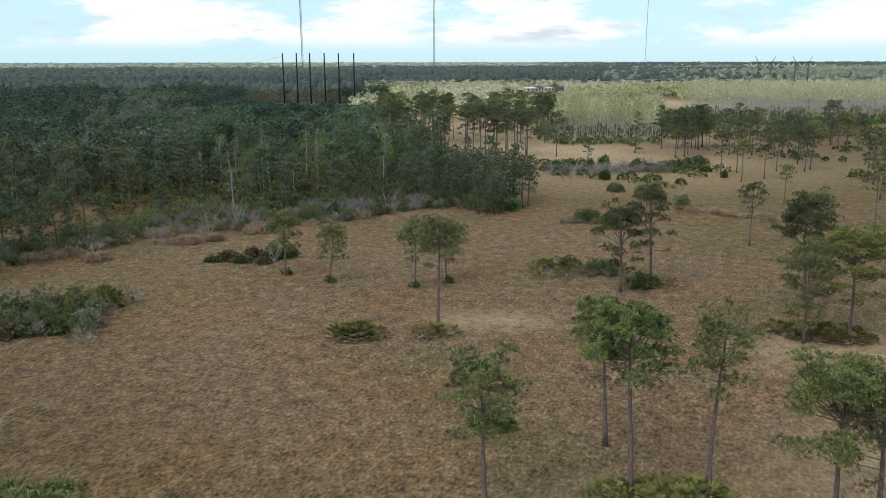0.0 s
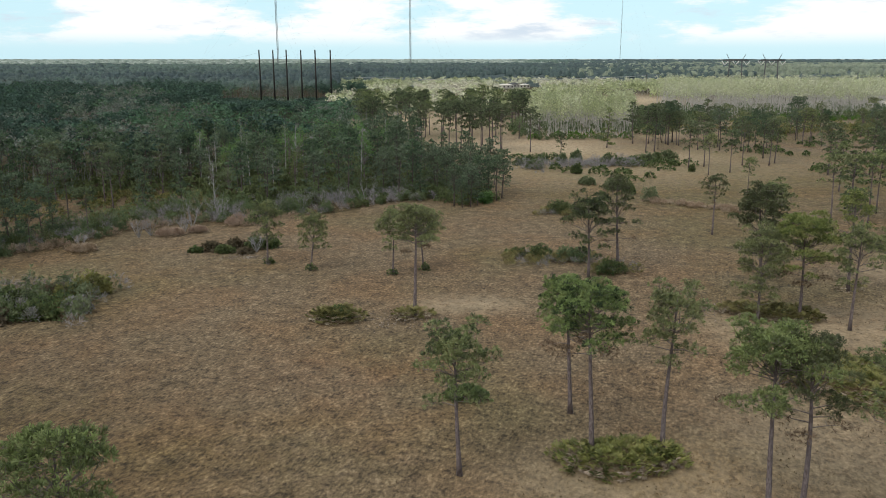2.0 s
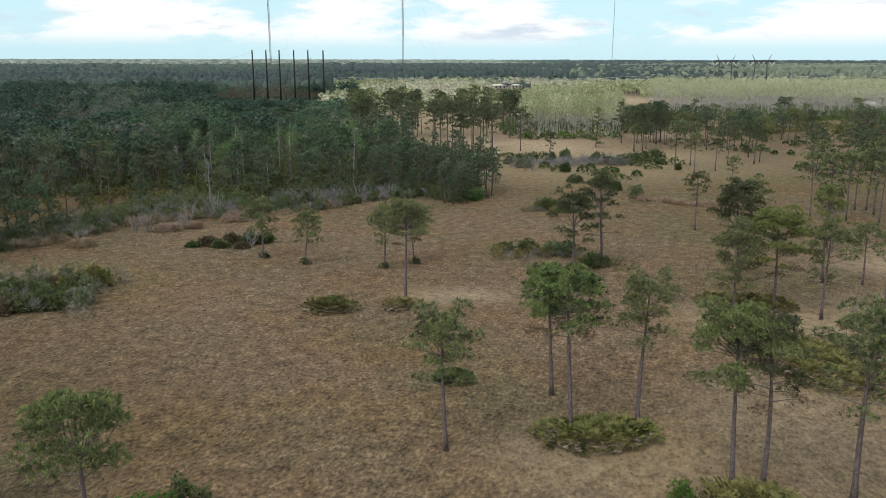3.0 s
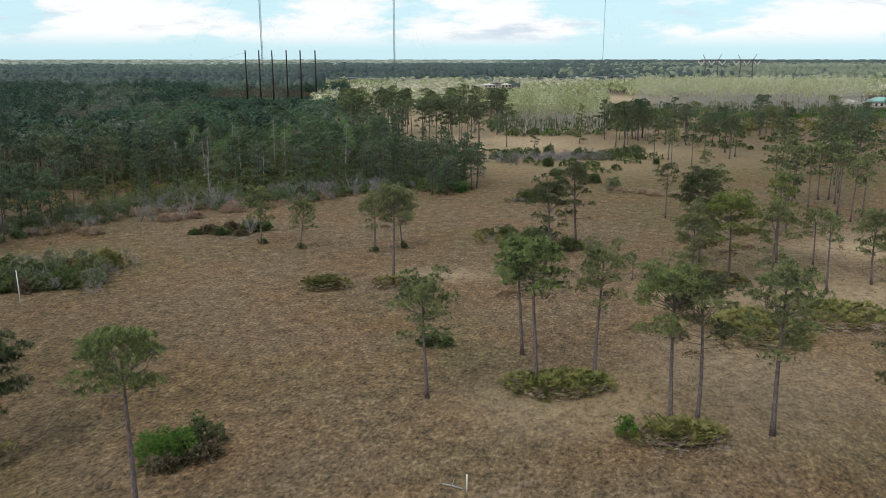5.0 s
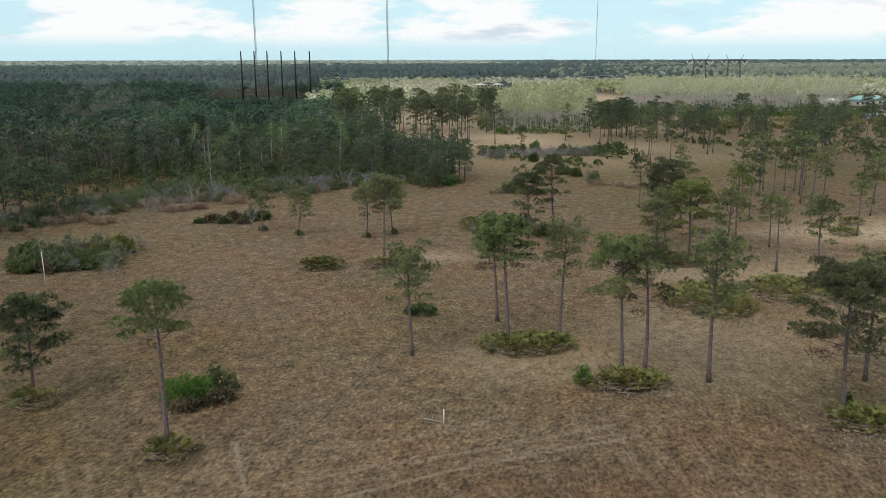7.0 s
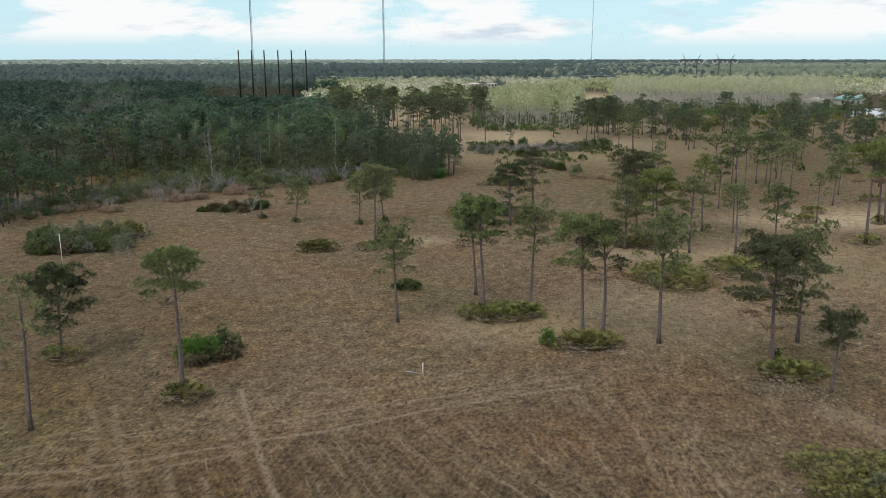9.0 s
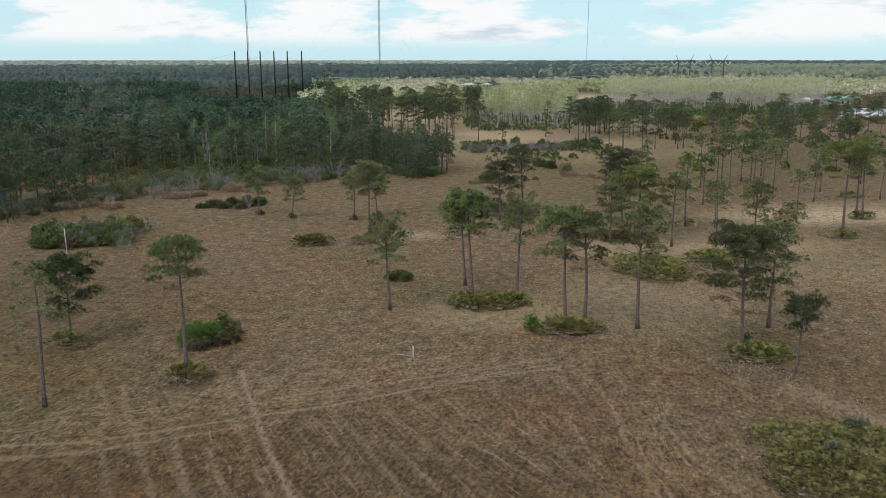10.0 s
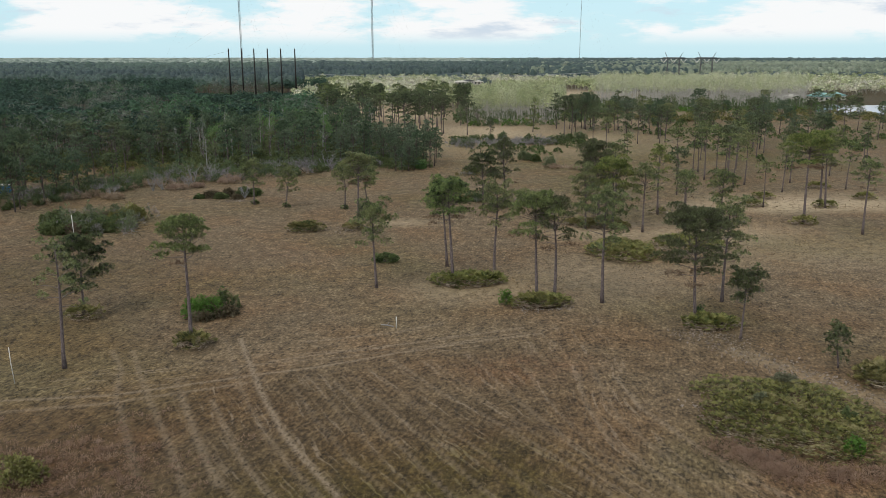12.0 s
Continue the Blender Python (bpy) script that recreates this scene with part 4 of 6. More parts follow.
for x, y, rx, ry, h, mat in ((26.5, 189, 2.0, 1.5, 2.0, M_SPRING), (32.6, 197.6, 3.2, 1.6, 1.6, M_BUSH), (29.5, 182, 2.4, 1.8, 2.6, M_SPRING), (37.5, 190, 1.8, 1.5, 3.2, M_SPRING), (42.5, 193, 2.2, 1.6, 3.4, M_SPRING), (50.0, 190, 1.8, 1.5, 3.0, M_BUSH), (38.5, 174, 1.7, 1.4, 2.6, M_BUSH),
                            (41.0, 150, 2.6, 1.8, 2.4, M_SPRING), (36.8, 157, 2.2, 1.7, 1.8, M_SPRING), (57, 189, 2.0, 1.6, 2.6, M_BUSH), (60.5, 192, 2.4, 1.7, 2.8, M_SPRING), (64, 196, 2.2, 1.6, 2.4, M_BUSH), (68, 199, 2.6, 1.8, 2.6, M_SPRING), (13.4, 136.1, 1.4, 1.2, 2.4, M_FRESH), (43.0, 146, 1.5, 1.3, 2.2, M_BUSH), (66.5, 176, 0.9, 0.8, 1.8, M_BUSH)):
    shrub(x, y, rx, ry, h, mat, "loose green shrub along the meadow ditch" if y > 145 else "fresh green bush beside young pines", leaf=0.4, n=int(50 * rx * ry + 70 * h))
for x, y in ((-3.2, 86), (0.8, 88.3), (-13.6, 88.7), (-19.6, 92.2)):
    shrub(x, y, 0.8, 0.6, 0.9, M_BUSH, "low green tuft at a pine's foot", n=40, leaf=0.3)

# ---- woods ----


def bare_meshes(seed, h, mat, fill=1.0):
    """A slender leafless tree just budding: pale trunk, upswept twigs, thin haze of buds."""
    rng = np.random.default_rng(seed)
    tr, cr = Solid(), Solid()
    lean = rng.normal(size=2) * 0.25
    tr.tube([(0, 0, -0.2), (lean[0] * 0.4, lean[1] * 0.4, h * 0.5), (lean[0], lean[1], h)], [0.17, 0.11, 0.02], 5, False)
    cen = []
    for i in range(16):
        u = rng.uniform(0.35, 0.97)
        a = rng.uniform(0, 6.28)
        L = (1.05 - u) * 2.6 + 0.5
        p = np.array([lean[0] * u, lean[1] * u, h * u])
        e = p + np.array([math.cos(a) * L * 0.7, math.sin(a) * L * 0.7, L * 0.75])
        tr.tube([p, e], [0.045, 0.012], 3, False)
        for _ in range(int(8 * fill)):
            cen.append(p + (e - p) * rng.uniform(0.3, 1.1) + rng.normal(size=3) * 0.3)
    cr.flakes(cen, 0.24, rng)
    return [("trunk", tr.mesh("trunk", M_BARE)), ("crown", cr.mesh("crown", mat))]


def leafy_meshes(seed, h, R, mat):
    rng = np.random.default_rng(seed)
    tr, cr = Solid(), Solid()
    tr.tube([(0, 0, -0.2), (0.1, 0, h * 0.4), (0, 0.1, h * 0.8)], [0.2, 0.14, 0.05], 5, False)
    cen = []
    for i in range(14):
        d = unit(rng.normal(size=3))
        c = np.array([d[0] * R * 0.66, d[1] * R * 0.66, h * 0.58 + d[2] * h * 0.30])
        tr.tube([(0, 0, h * 0.35), c], [0.07, 0.02], 3, False)
        cen.append(c + rng.normal(size=(40, 3)) * np.array([0.55, 0.55, 0.42]))
    cr.flakes(np.concatenate(cen), 0.26, rng)
    return [("trunk", tr.mesh("trunk", M_LIMB)), ("crown", cr.mesh("crown", mat))]


BARE = [bare_meshes(200 + i, 10.5 + 0.7 * i, M_SPRING if i % 2 else M_TWIG, 1.0 if i % 2 else 0.6) for i in range(6)]
LEAFY = [leafy_meshes(220 + i, 7.5 + i, 2.8, (M_SPRING, M_BUSH, M_BUSH)[i]) for i in range(3)]
FRESH = [leafy_meshes(230 + i, 10.5 + i, 2.6, M_FRESH) for i in range(2)]
DOMEPINE = [pine_meshes(150 + i, 10.5 + i, 3.1, 0.30 + 0.05 * i, 14, "round", 1.15, M_NEEDLE_WOOD_PALE if i == 1 else M_NEEDLE_WOOD, 0.55) for i in range(3)]
LOWPINE = [pine_meshes(140 + i, 9.5 + i, 2.7, 0.16 + 0.05 * i, 16, ("round", "cone", "round", "round")[i], 0.95, M_NEEDLE_WOOD if i % 2 else M_NEEDLE_WOOD_PALE, 0.55) for i in range(4)]


def tree(name, x, y, meshes, label, turn, scale, group):
    ob = thing(name, x, y, 0, turn, scale)
    for nm, me in meshes:
        part(nm, me, ob)
    return tagged(ob, label, "tree", group)


EDGE = [(-58.2, 97, 0.8), (-59.8, 88.5, 0.85), (-54, 100.5, 0.6), (-62.5, 87, 0.9), (-65.5, 107.5, 0.95), (-61, 104, 0.8), (-56, 109, 0.7)]


def stand(name, label, trees):
    """Far trees that nobody could pick apart, joined: trees are (x, y, meshes, turn, scale)."""
    pool = {}
    for x, y, meshes, turn, scale in trees:
        ca, sa = math.cos(radians(turn)) * scale, math.sin(radians(turn)) * scale
        for nm, me in meshes:
            v = np.empty(len(me.vertices) * 3, np.float32)
            me.vertices.foreach_get("co", v)
            f = np.empty(len(me.polygons) * 3, np.int32)
            me.polygons.foreach_get("vertices", f)
            v = v.reshape(-1, 3)
            v = np.stack([x + ca * v[:, 0] - sa * v[:, 1], y + sa * v[:, 0] + ca * v[:, 1], scale * v[:, 2]], 1)
            pool.setdefault(me.materials[0].name, Solid()).add(v, f)
    verts, tris, mats, slots, base = [], [], [], [], 0
    for k, (mat, s) in enumerate(pool.items()):
        verts += s.v
        tris += [t + base for t in s.f]
        base += s.n
        mats.append(bpy.data.materials[mat])
        slots += [np.full(sum(len(t) for t in s.f), k, np.int32)]
    me = tri_mesh(name, np.concatenate(verts), np.concatenate(tris), mats[0])
    for m in mats[1:]:
        me.materials.append(m)
    me.polygons.foreach_set("material_index", np.concatenate(slots))
    tagged(new(name, me), label, "woods", kind="stuff")


def build_wood_edge():
    """The first rows of the western wood, tree by tree."""
    r = random.Random(77)
    placed = []

    def free(x, y, gap):
        if any((x - a) ** 2 + (y - b) ** 2 < gap * gap for a, b in placed):
            return False
        placed.append((x, y))
        return True

    g = "trees of the wood's edge"
    # dense young pines where the wood juts into the field
    n = 0
    while n < 46:
        x, y = r.uniform(-8, 18), r.uniform(132, 172)
        if y < 133 + abs(x - 10) * 0.55 or x > 8 + (y - 132) * 0.35 + 6 or not free(x, y, 2.0):
            continue
        n += 1
        tree("pine_tree", x, y, LOWPINE[r.randrange(4)], "bushy young pine, green to the ground, at the wood's corner", r.uniform(0, 360), r.uniform(0.55, 0.85), g)
    # young pines standing before the corner
    for x, y, s in ((8.6, 131.6, 0.55), (10.2, 132.6, 0.62), (11.6, 133.8, 0.55), (7.2, 133.2, 0.6)):
        placed.append((x, y))
        tree("pine_tree", x, y, LOWPINE[r.randrange(4)], "bushy young pine, green to the ground, at the wood's corner", r.uniform(0, 360), s, g)
    # scattered pines round the clearing
    for x, y, s in ((-66, 106, 0.9), (-61, 112, 0.8), (-70, 118, 0.9), (-57, 121, 0.75), (-63, 128, 0.8), (-54, 133, 0.8), (-47, 128, 0.7), (-51, 141, 0.85), (-58, 140, 0.9), (-43, 137, 0.8), (-66, 138, 0.95), (-49, 146, 0.8), (-62, 98, 0.8), (-58, 103, 0.75), (-66, 93, 0.8), (-54, 108, 0.65), (-71, 102, 0.9), (-50, 111, 0.6), (-60, 91, 0.55), (-68, 86, 0.7)):
        placed.append((x, y))
        tree("pine_tree", x, y, (MIDPINES["d"] + LOWPINE)[r.randrange(8)], "open grey-green pine in the grassy clearing", r.uniform(0, 360), s, g)
    for x, y, s in EDGE:
        placed.append((x, y))
        tree("pine_tree", x, y, DOMEPINE[r.randrange(3)], "round-crowned pine at the field's western edge", r.uniform(0, 360), s, g)
    tries = 0
    n = 0
    inner = []
    while n < 330 and tries < 30000:
        tries += 1
        x = r.uniform(-120, 8)
        d = r.uniform(0, 1) ** 1.2 * 85
        y = float(wood_front(x)) + 8 + d
        if -76 < x < -36 and y < 146 + r.uniform(0, 8):
            continue
        if x > 2 and y > 180:
            continue
        if d < 14 and x > -40 and r.random() < 0.75:
            continue
        if not free(x, y, 3.1):
            continue
        n += 1
        deep = d > 42
        q, s, a = r.random(), r.uniform(0.75, 1.05), r.uniform(0, 360)
        bare = 0.50 if x > -48 and d > 12 else 0.12
        if -48 < x < -4 and y > 160 and q < 0.34:
            kind = ("broadleaf_tree", FRESH[r.randrange(2)], "fresh green broadleaf tree in the swamp wood", 1.05)
        elif q < bare:
            kind = ("bare_tree", BARE[r.randrange(6)], "slender pale-stemmed swamp tree with thin new leaves", 1.0)
        elif q < bare + 0.16:
            kind = ("broadleaf_tree", LEAFY[r.randrange(3)], "rounded green broadleaf tree in the wood", 1.0)
        elif q < bare + 0.45:
            kind = ("pine_tree", LOWPINE[r.randrange(4)], "bushy dark pine in the wood", 1.0)
        else:
            kind = ("pine_tree", DOMEPINE[r.randrange(3)], "round-crowned dark pine of the western wood", 0.95)
        if deep:
            inner.append((x, y, kind[1], a, s * kind[3]))
        else:
            tree(kind[0], x, y, kind[1], kind[2], a, s * kind[3], g)
    stand("inner_wood", "inner rows of the western wood, pines among swamp trees", inner)


build_wood_edge()


def scatter_wood(name, label, x, y, h, R, tone, mat, seed, flakes=26, size=0.55, trunk=True, pale_trunk=False, lift=0.45, stems=1, pads=0):
    """Many far trees joined: each a slim trunk and a crown of leaf clumps that face outwards."""
    rng = np.random.default_rng(seed)
    n, k = len(x), int(flakes)
    d = rng.normal(size=(n, k, 3))
    d /= np.linalg.norm(d, axis=2)[..., None]
    d[..., 2] = np.where(d[..., 2] < -0.35, -d[..., 2], d[..., 2])
    q = d * rng.uniform(0.74, 1.06, (n, k, 1))
    if pads:
        # leaf clumps gathered in flat pads over a dome
        j = np.arange(k) % pads
        w = np.sqrt((j + 0.5) / pads)[None]
        a = 2.4 * j[None] + rng.uniform(0, 6.28, (n, 1)) + rng.normal(size=(n, pads))[:, j] * 0.35
        up = np.sqrt(1 - 0.9 * w ** 2) * (1 + rng.normal(size=(n, pads))[:, j] * 0.12)
        near = rng.normal(size=(n, k, 3)) * np.array([0.19, 0.19, 0.07])
        q = np.stack([np.cos(a) * w * 0.82, np.sin(a) * w * 0.82, 0.95 * up + 0 * a], -1) + near
        d = near * 2.2 + np.array([0, 0, 0.8])
        d /= np.linalg.norm(d, axis=2)[..., None]
    lift = np.broadcast_to(lift, x.shape)[:, None]
    c = np.stack([x[:, None] + q[..., 0] * R[:, None], y[:, None] + q[..., 1] * R[:, None], h[:, None] * (lift + (1 - lift) * (0.45 + 0.55 * q[..., 2]))], -1).reshape(-1, 3)
    nn = (d + rng.normal(size=d.shape) * 0.3).reshape(-1, 3)
    nn /= np.linalg.norm(nn, axis=1)[:, None]
    t1 = np.cross(nn, rng.normal(size=nn.shape))
    t1 /= np.linalg.norm(t1, axis=1)[:, None] + 1e-9
    t2 = np.cross(nn, t1)
    sz = np.repeat(R * size, k)[:, None] * rng.uniform(0.6, 1.2, (n * k, 1))
    v = np.stack([c + t1 * sz, c + (-0.5 * t1 + 0.87 * t2) * sz * rng.uniform(0.6, 1.1, (n * k, 1)), c + (-0.5 * t1 - 0.87 * t2) * sz], 1).reshape(-1, 3)
    me = tri_mesh(name, v, np.arange(3 * n * k).reshape(-1, 3), mat)
    at = me.attributes.new("tone", "FLOAT", "POINT")
    at.data.foreach_set("value", np.repeat(np.clip(tone, 0, 1), 3 * k).astype(np.float32))
    tagged(new(name, me), label, "woods", kind="stuff")
    if trunk:
        x, y, h = (np.repeat(q, stems) for q in (x, y, h))
        n = len(x)
        foot = rng.normal(size=(2, n)) * (0.0 if stems == 1 else 1.3)
        tip = foot * 1.4 + rng.normal(size=(2, n)) * (0.35 if stems == 1 else 1.0)
        h = h * rng.uniform(0.6, 1.0, n)
        w = (0.06 + 0.006 * h) * (1.0 if stems == 1 else rng.uniform(0.3, 0.8, n))
        a = rng.uniform(0, 3.14, n)
        dx, dy = np.cos(a) * w, np.sin(a) * w
        fx, fy, tx, ty = x + foot[0], y + foot[1], x + tip[0], y + tip[1]
        v = np.stack([np.stack([fx - dx, fy - dy, 0 * h], -1), np.stack([fx + dx, fy + dy, 0 * h], -1), np.stack([tx, ty, h * 0.95], -1),
                      np.stack([fx + dy, fy - dx, 0 * h], -1), np.stack([fx - dy, fy + dx, 0 * h], -1), np.stack([tx, ty, h * 0.95], -1)], 1)
        me = tri_mesh(name + "_trunks", v.reshape(-1, 3), np.arange(6 * n).reshape(-1, 3), {True: M_CYPRESS, False: M_BARK, "grey": M_BARE}[pale_trunk])
        tagged(new(name + "_trunks", me), ("pale" if pale_trunk else "brown") + " trunks of the far wood", "woods", kind="stuff")


def dome_wood(name, label, x, y, h, R, tone, mat, seed):
    """Very far trees joined: each a lumpy dome of leaves."""
    rng = np.random.default_rng(seed)
    n, k = len(x), 6
    th = (np.arange(k) * 6.2832 / k)[None] + rng.uniform(0, 6.28, (n, 1))
    rings = [(1.0, 0.66), (0.62, 0.92)]
    v = [np.stack([x[:, None] + np.cos(th) * R[:, None] * q * (j := rng.uniform(0.75, 1.2, (n, k))), y[:, None] + np.sin(th) * R[:, None] * q * j,
                   h[:, None] * (z + rng.normal(size=(n, k)) * 0.05)], -1) for q, z in rings]
    v = np.concatenate(v + [np.stack([x, y, h], -1)[:, None]], 1)
    i = np.arange(k)
    i2 = (i + 1) % k
    f = [np.stack(t, -1) for t in ((i, i2, i2 + k), (i, i2 + k, i + k), (i + k, i2 + k, np.full(k, 2 * k)))]
    f = np.concatenate(f)[None] + (np.arange(n) * (2 * k + 1))[:, None, None]
    me = smooth(tri_mesh(name, v.reshape(-1, 3), f.reshape(-1, 3), mat))
    at = me.attributes.new("tone", "FLOAT", "POINT")
    at.data.foreach_set("value", np.repeat(np.clip(tone, 0, 1), 2 * k + 1).astype(np.float32))
    tagged(new(name, me), label, "woods", kind="stuff")


def fan(rng, n, b0, b1, d0, d1):
    """Points between two bearings and two distances, as seen from the field's near end; even per area."""
    d = np.sqrt(rng.uniform(d0 ** 2, d1 ** 2, n))
    b = rng.uniform(b0, b1, n)
    return d * b, d - 53, d, b


def patches(x, y, scale, seed):
    """A smooth value from 0 to 1 that changes over about scale metres."""
    r = np.random.default_rng(seed)
    v = 0
    for _ in range(5):
        a, p = r.uniform(0, 6.28), r.uniform(0, 6.28)
        v = v + np.sin((x * math.cos(a) + y * math.sin(a)) * 6.28 / scale * r.uniform(0.6, 1.6) + p)
    return np.clip(0.5 + v / 5, 0, 1)


def build_far_woods():
    rng = np.random.default_rng(31)
    # western wood behind its edge; kept low under the power lines
    x, y, d, b = fan(rng, 4700, -0.66, 0.0, 190, 560)
    h = rng.uniform(8.5, 13, len(x)) + 2.5 * (patches(x, y, 60, 3) - 0.5)
    line = (b > -0.21) & (b < -0.055) & (d > 330) & (d < 520)
    h = np.where(line, np.clip(25.0 - 21.5 * d / 490, 3.4, h), h)
    ok = (y > wood_front(x) + 62) & (b < -0.05)
    x, y, d, h = x[ok], y[ok], d[ok], h[ok]
    pt = patches(x, y, 90, 4)
    tone = np.where(pt > 0.52, 0.78 + 0.5 * (pt - 0.52) + rng.normal(size=len(x)) * 0.12, rng.uniform(0.0, 0.50, len(x)))
    tone = np.where((x > -80) & (x < -8) & (y > 195) & (y < 270), 0.68 + rng.normal(size=len(x)) * 0.1, tone)
    thin = tone > 0.6
    R = rng.uniform(2.3, 4.2, len(x))
    scatter_wood("western_pine_wood", "dark green pines of the wide western wood", x[~thin], y[~thin], h[~thin], R[~thin], tone[~thin], M_WOOD, 41, 100, 0.145, True, False, np.where(d[~thin] > 470, 0.1, 0.4), 1, 8)
    scatter_wood("western_swamp_wood", "pale-stemmed swamp trees just coming into leaf", x[thin], y[thin], h[thin], R[thin] * 0.62, tone[thin], M_WOOD, 42, 48, 0.17, True, "grey", np.where(d[thin] > 470, 0.1, 0.36), 2)
    # belt of pines beyond the meadow
    r = random.Random(43)
    x, y, d, b = fan(rng, 75, -0.06, 0.125, 285, 405)
    stand("meadow_pine_belt", "dark pines in a belt beyond the meadow", [(px, py, (MIDPINES["d"] + MIDPINES["n"][:2])[r.randrange(6)], r.uniform(0, 360), r.uniform(0.85, 1.2)) for px, py in zip(x, y)])
    x, y, d, b = fan(rng, 330, 0.125, 0.245, 308, 400)
    h = rng.uniform(10.5, 15.5, len(x))
    scatter_wood("meadow_cypress", "grey-stemmed cypress with fresh leaves beyond the meadow", x, y, h, rng.uniform(1.3, 2.1, len(x)), 0.15 + rng.uniform(0, 0.6, len(x)), M_WOOD_PALE_SUNNED, 44, 90, 0.16, True, True, 0.30, 3)
    # open pines east of the meadow
    x, y, d, b = fan(rng, 190, 0.27, 0.80, 205, 325)
    ok = (patches(x, y, 45, 6) > np.where(b < 0.4, 0.66, 0.52)) & ((b < 0.52) | (d < 285))
    stand("eastern_pine_wood", "scattered dark full-crowned pines east of the meadow", [(px, py, (MIDPINES["d"] + MIDPINES["n"][:2] + DOMEPINE)[r.randrange(9)], r.uniform(0, 360), r.uniform(0.7, 1.12)) for px, py in zip(x[ok], y[ok])])
    # pale cypress stand
    x, y, d, b = fan(rng, 1500, 0.285, 0.56, 390, 520)
    h = rng.uniform(10.5, 16.5, len(x)) + 2.0 * patches(x, y, 40, 12)
    scatter_wood("pale_cypress_stand", "pale grey-stemmed cypress stand with yellow-green tops", x, y, h, rng.uniform(1.2, 1.9, len(x)), 0.40 + rng.uniform(0, 0.5, len(x)), M_WOOD_PALE_SUNNED, 46, 36, 0.20, True, True, 0.55, 2)
    # pale open woodland
    x, y, d, b = fan(rng, 3600, -0.09, 0.75, 392, 840)
    ok = ~((b > 0.19) & (b < 0.28) & (d < 600)) & ~((b > 0.27) & (d < 520)) & ~((b > 0.105) & (b < 0.155) & (d > 560) & (d < 765))
    x, y, d = x[ok], y[ok], d[ok]
    h = rng.uniform(5, 9.5, len(x))
    tone = 0.35 + 0.6 * patches(x, y, 160, 9) + rng.normal(size=len(x)) * 0.18
    scatter_wood("pale_open_woodland", "yellow-green and tan open woodland in the distance", x, y, h, rng.uniform(2.0, 3.6, len(x)), tone, M_WOOD_PALE_SUNNED, 47, 36, 0.29, True, True, 0.25)
    # distant forest, in ever larger clumps; haze is painted in as paler tones
    for d0, d1, n, b0, b1, t0, t1, mat, nm, seed in ((540, 1000, 4300, -0.75, -0.08, 0.0, 0.30, M_WOOD_HAZED, "distant_western_forest", 51),
                                                     (800, 2000, 5200, -0.11, 0.44, 0.0, 0.25, M_WOOD_HAZED, "distant_dark_pine_forest", 52),
                                                     (820, 2100, 4200, 0.16, 0.80, 0.25, 0.65, M_WOOD_PALE_HAZED, "distant_eastern_woods", 53),
                                                     (980, 1750, 4000, -0.80, -0.09, 0.05, 0.50, M_WOOD_HAZED, "far_western_forest", 54),
                                                     (1700, 4900, 7500, -0.85, 0.85, 0.55, 0.9, M_WOOD_HAZED, "horizon_forest", 55)):
        x, y, d, b = fan(rng, n, b0, b1, d0, d1)
        # the dark and the pale forest run into one another
        blend = {52: np.clip((b1 - b) / 0.2, 0, 1), 53: np.clip((b - b0) / 0.2, 0, 1)}.get(seed, np.ones(n))
        ok = rng.uniform(size=n) < blend
        x, y, d, b = x[ok], y[ok], d[ok], b[ok]
        n = len(x)
        far_dark = np.clip((b - 0.12) / 0.1, 0, 1) * 0.6 if seed == 55 else 0.0
        big = np.clip(d / 800, 1, 4.5)
        h = rng.uniform(9.0, 12.5, n) + 2 * patches(x, y, 300, seed)
        band = patches(x * 0.3, y, 230, seed + 1)
        dome_wood(nm, "distant mixed pine forest reaching the horizon, haze in its colours", x, y, h + rng.uniform(-1.5, 1.5, n), 3.2 * big * rng.uniform(0.7, 1.2, n), t0 + (t1 - t0) * (0.8 * band + 0.2 * rng.uniform(0, 1, n)) - far_dark, mat, seed)


build_far_woods()


def build_canopy():
    """The closed canopy floor of the far forest, beneath the clumps."""
    n_b, n_d = 130, 60
    b = np.linspace(-1.1, 1.1, n_b)
    d = np.geomspace(780, 5350, n_d)
    B, D = np.meshgrid(b, d)
    X, Y = B * D, D - 53
    rng = np.random.default_rng(8)
    Z = 7.0 + rng.uniform(-2.5, 2.5, X.shape) + 3.5 * (D > 4300)
    Z[0] = 0
    i, j = np.meshgrid(np.arange(n_b - 1), np.arange(n_d - 1))
    a = (j * n_b + i).ravel()
    q = np.stack([a, a + 1, a + n_b + 1, a + n_b], 1)
    me = tri_mesh("far_canopy", np.stack([X.ravel(), Y.ravel(), Z.ravel()], 1), np.concatenate([q[:, :3], q[:, [0, 2, 3]]]), M_WOOD_HAZED)
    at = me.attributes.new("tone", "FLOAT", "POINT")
    # tone pales with distance: haze painted into the canopy's colour
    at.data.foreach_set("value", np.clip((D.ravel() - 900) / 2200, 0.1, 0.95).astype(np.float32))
    tagged(new("far_forest_canopy", me), "closed forest canopy to the horizon, paled as by haze", "woods", kind="stuff")


build_canopy()


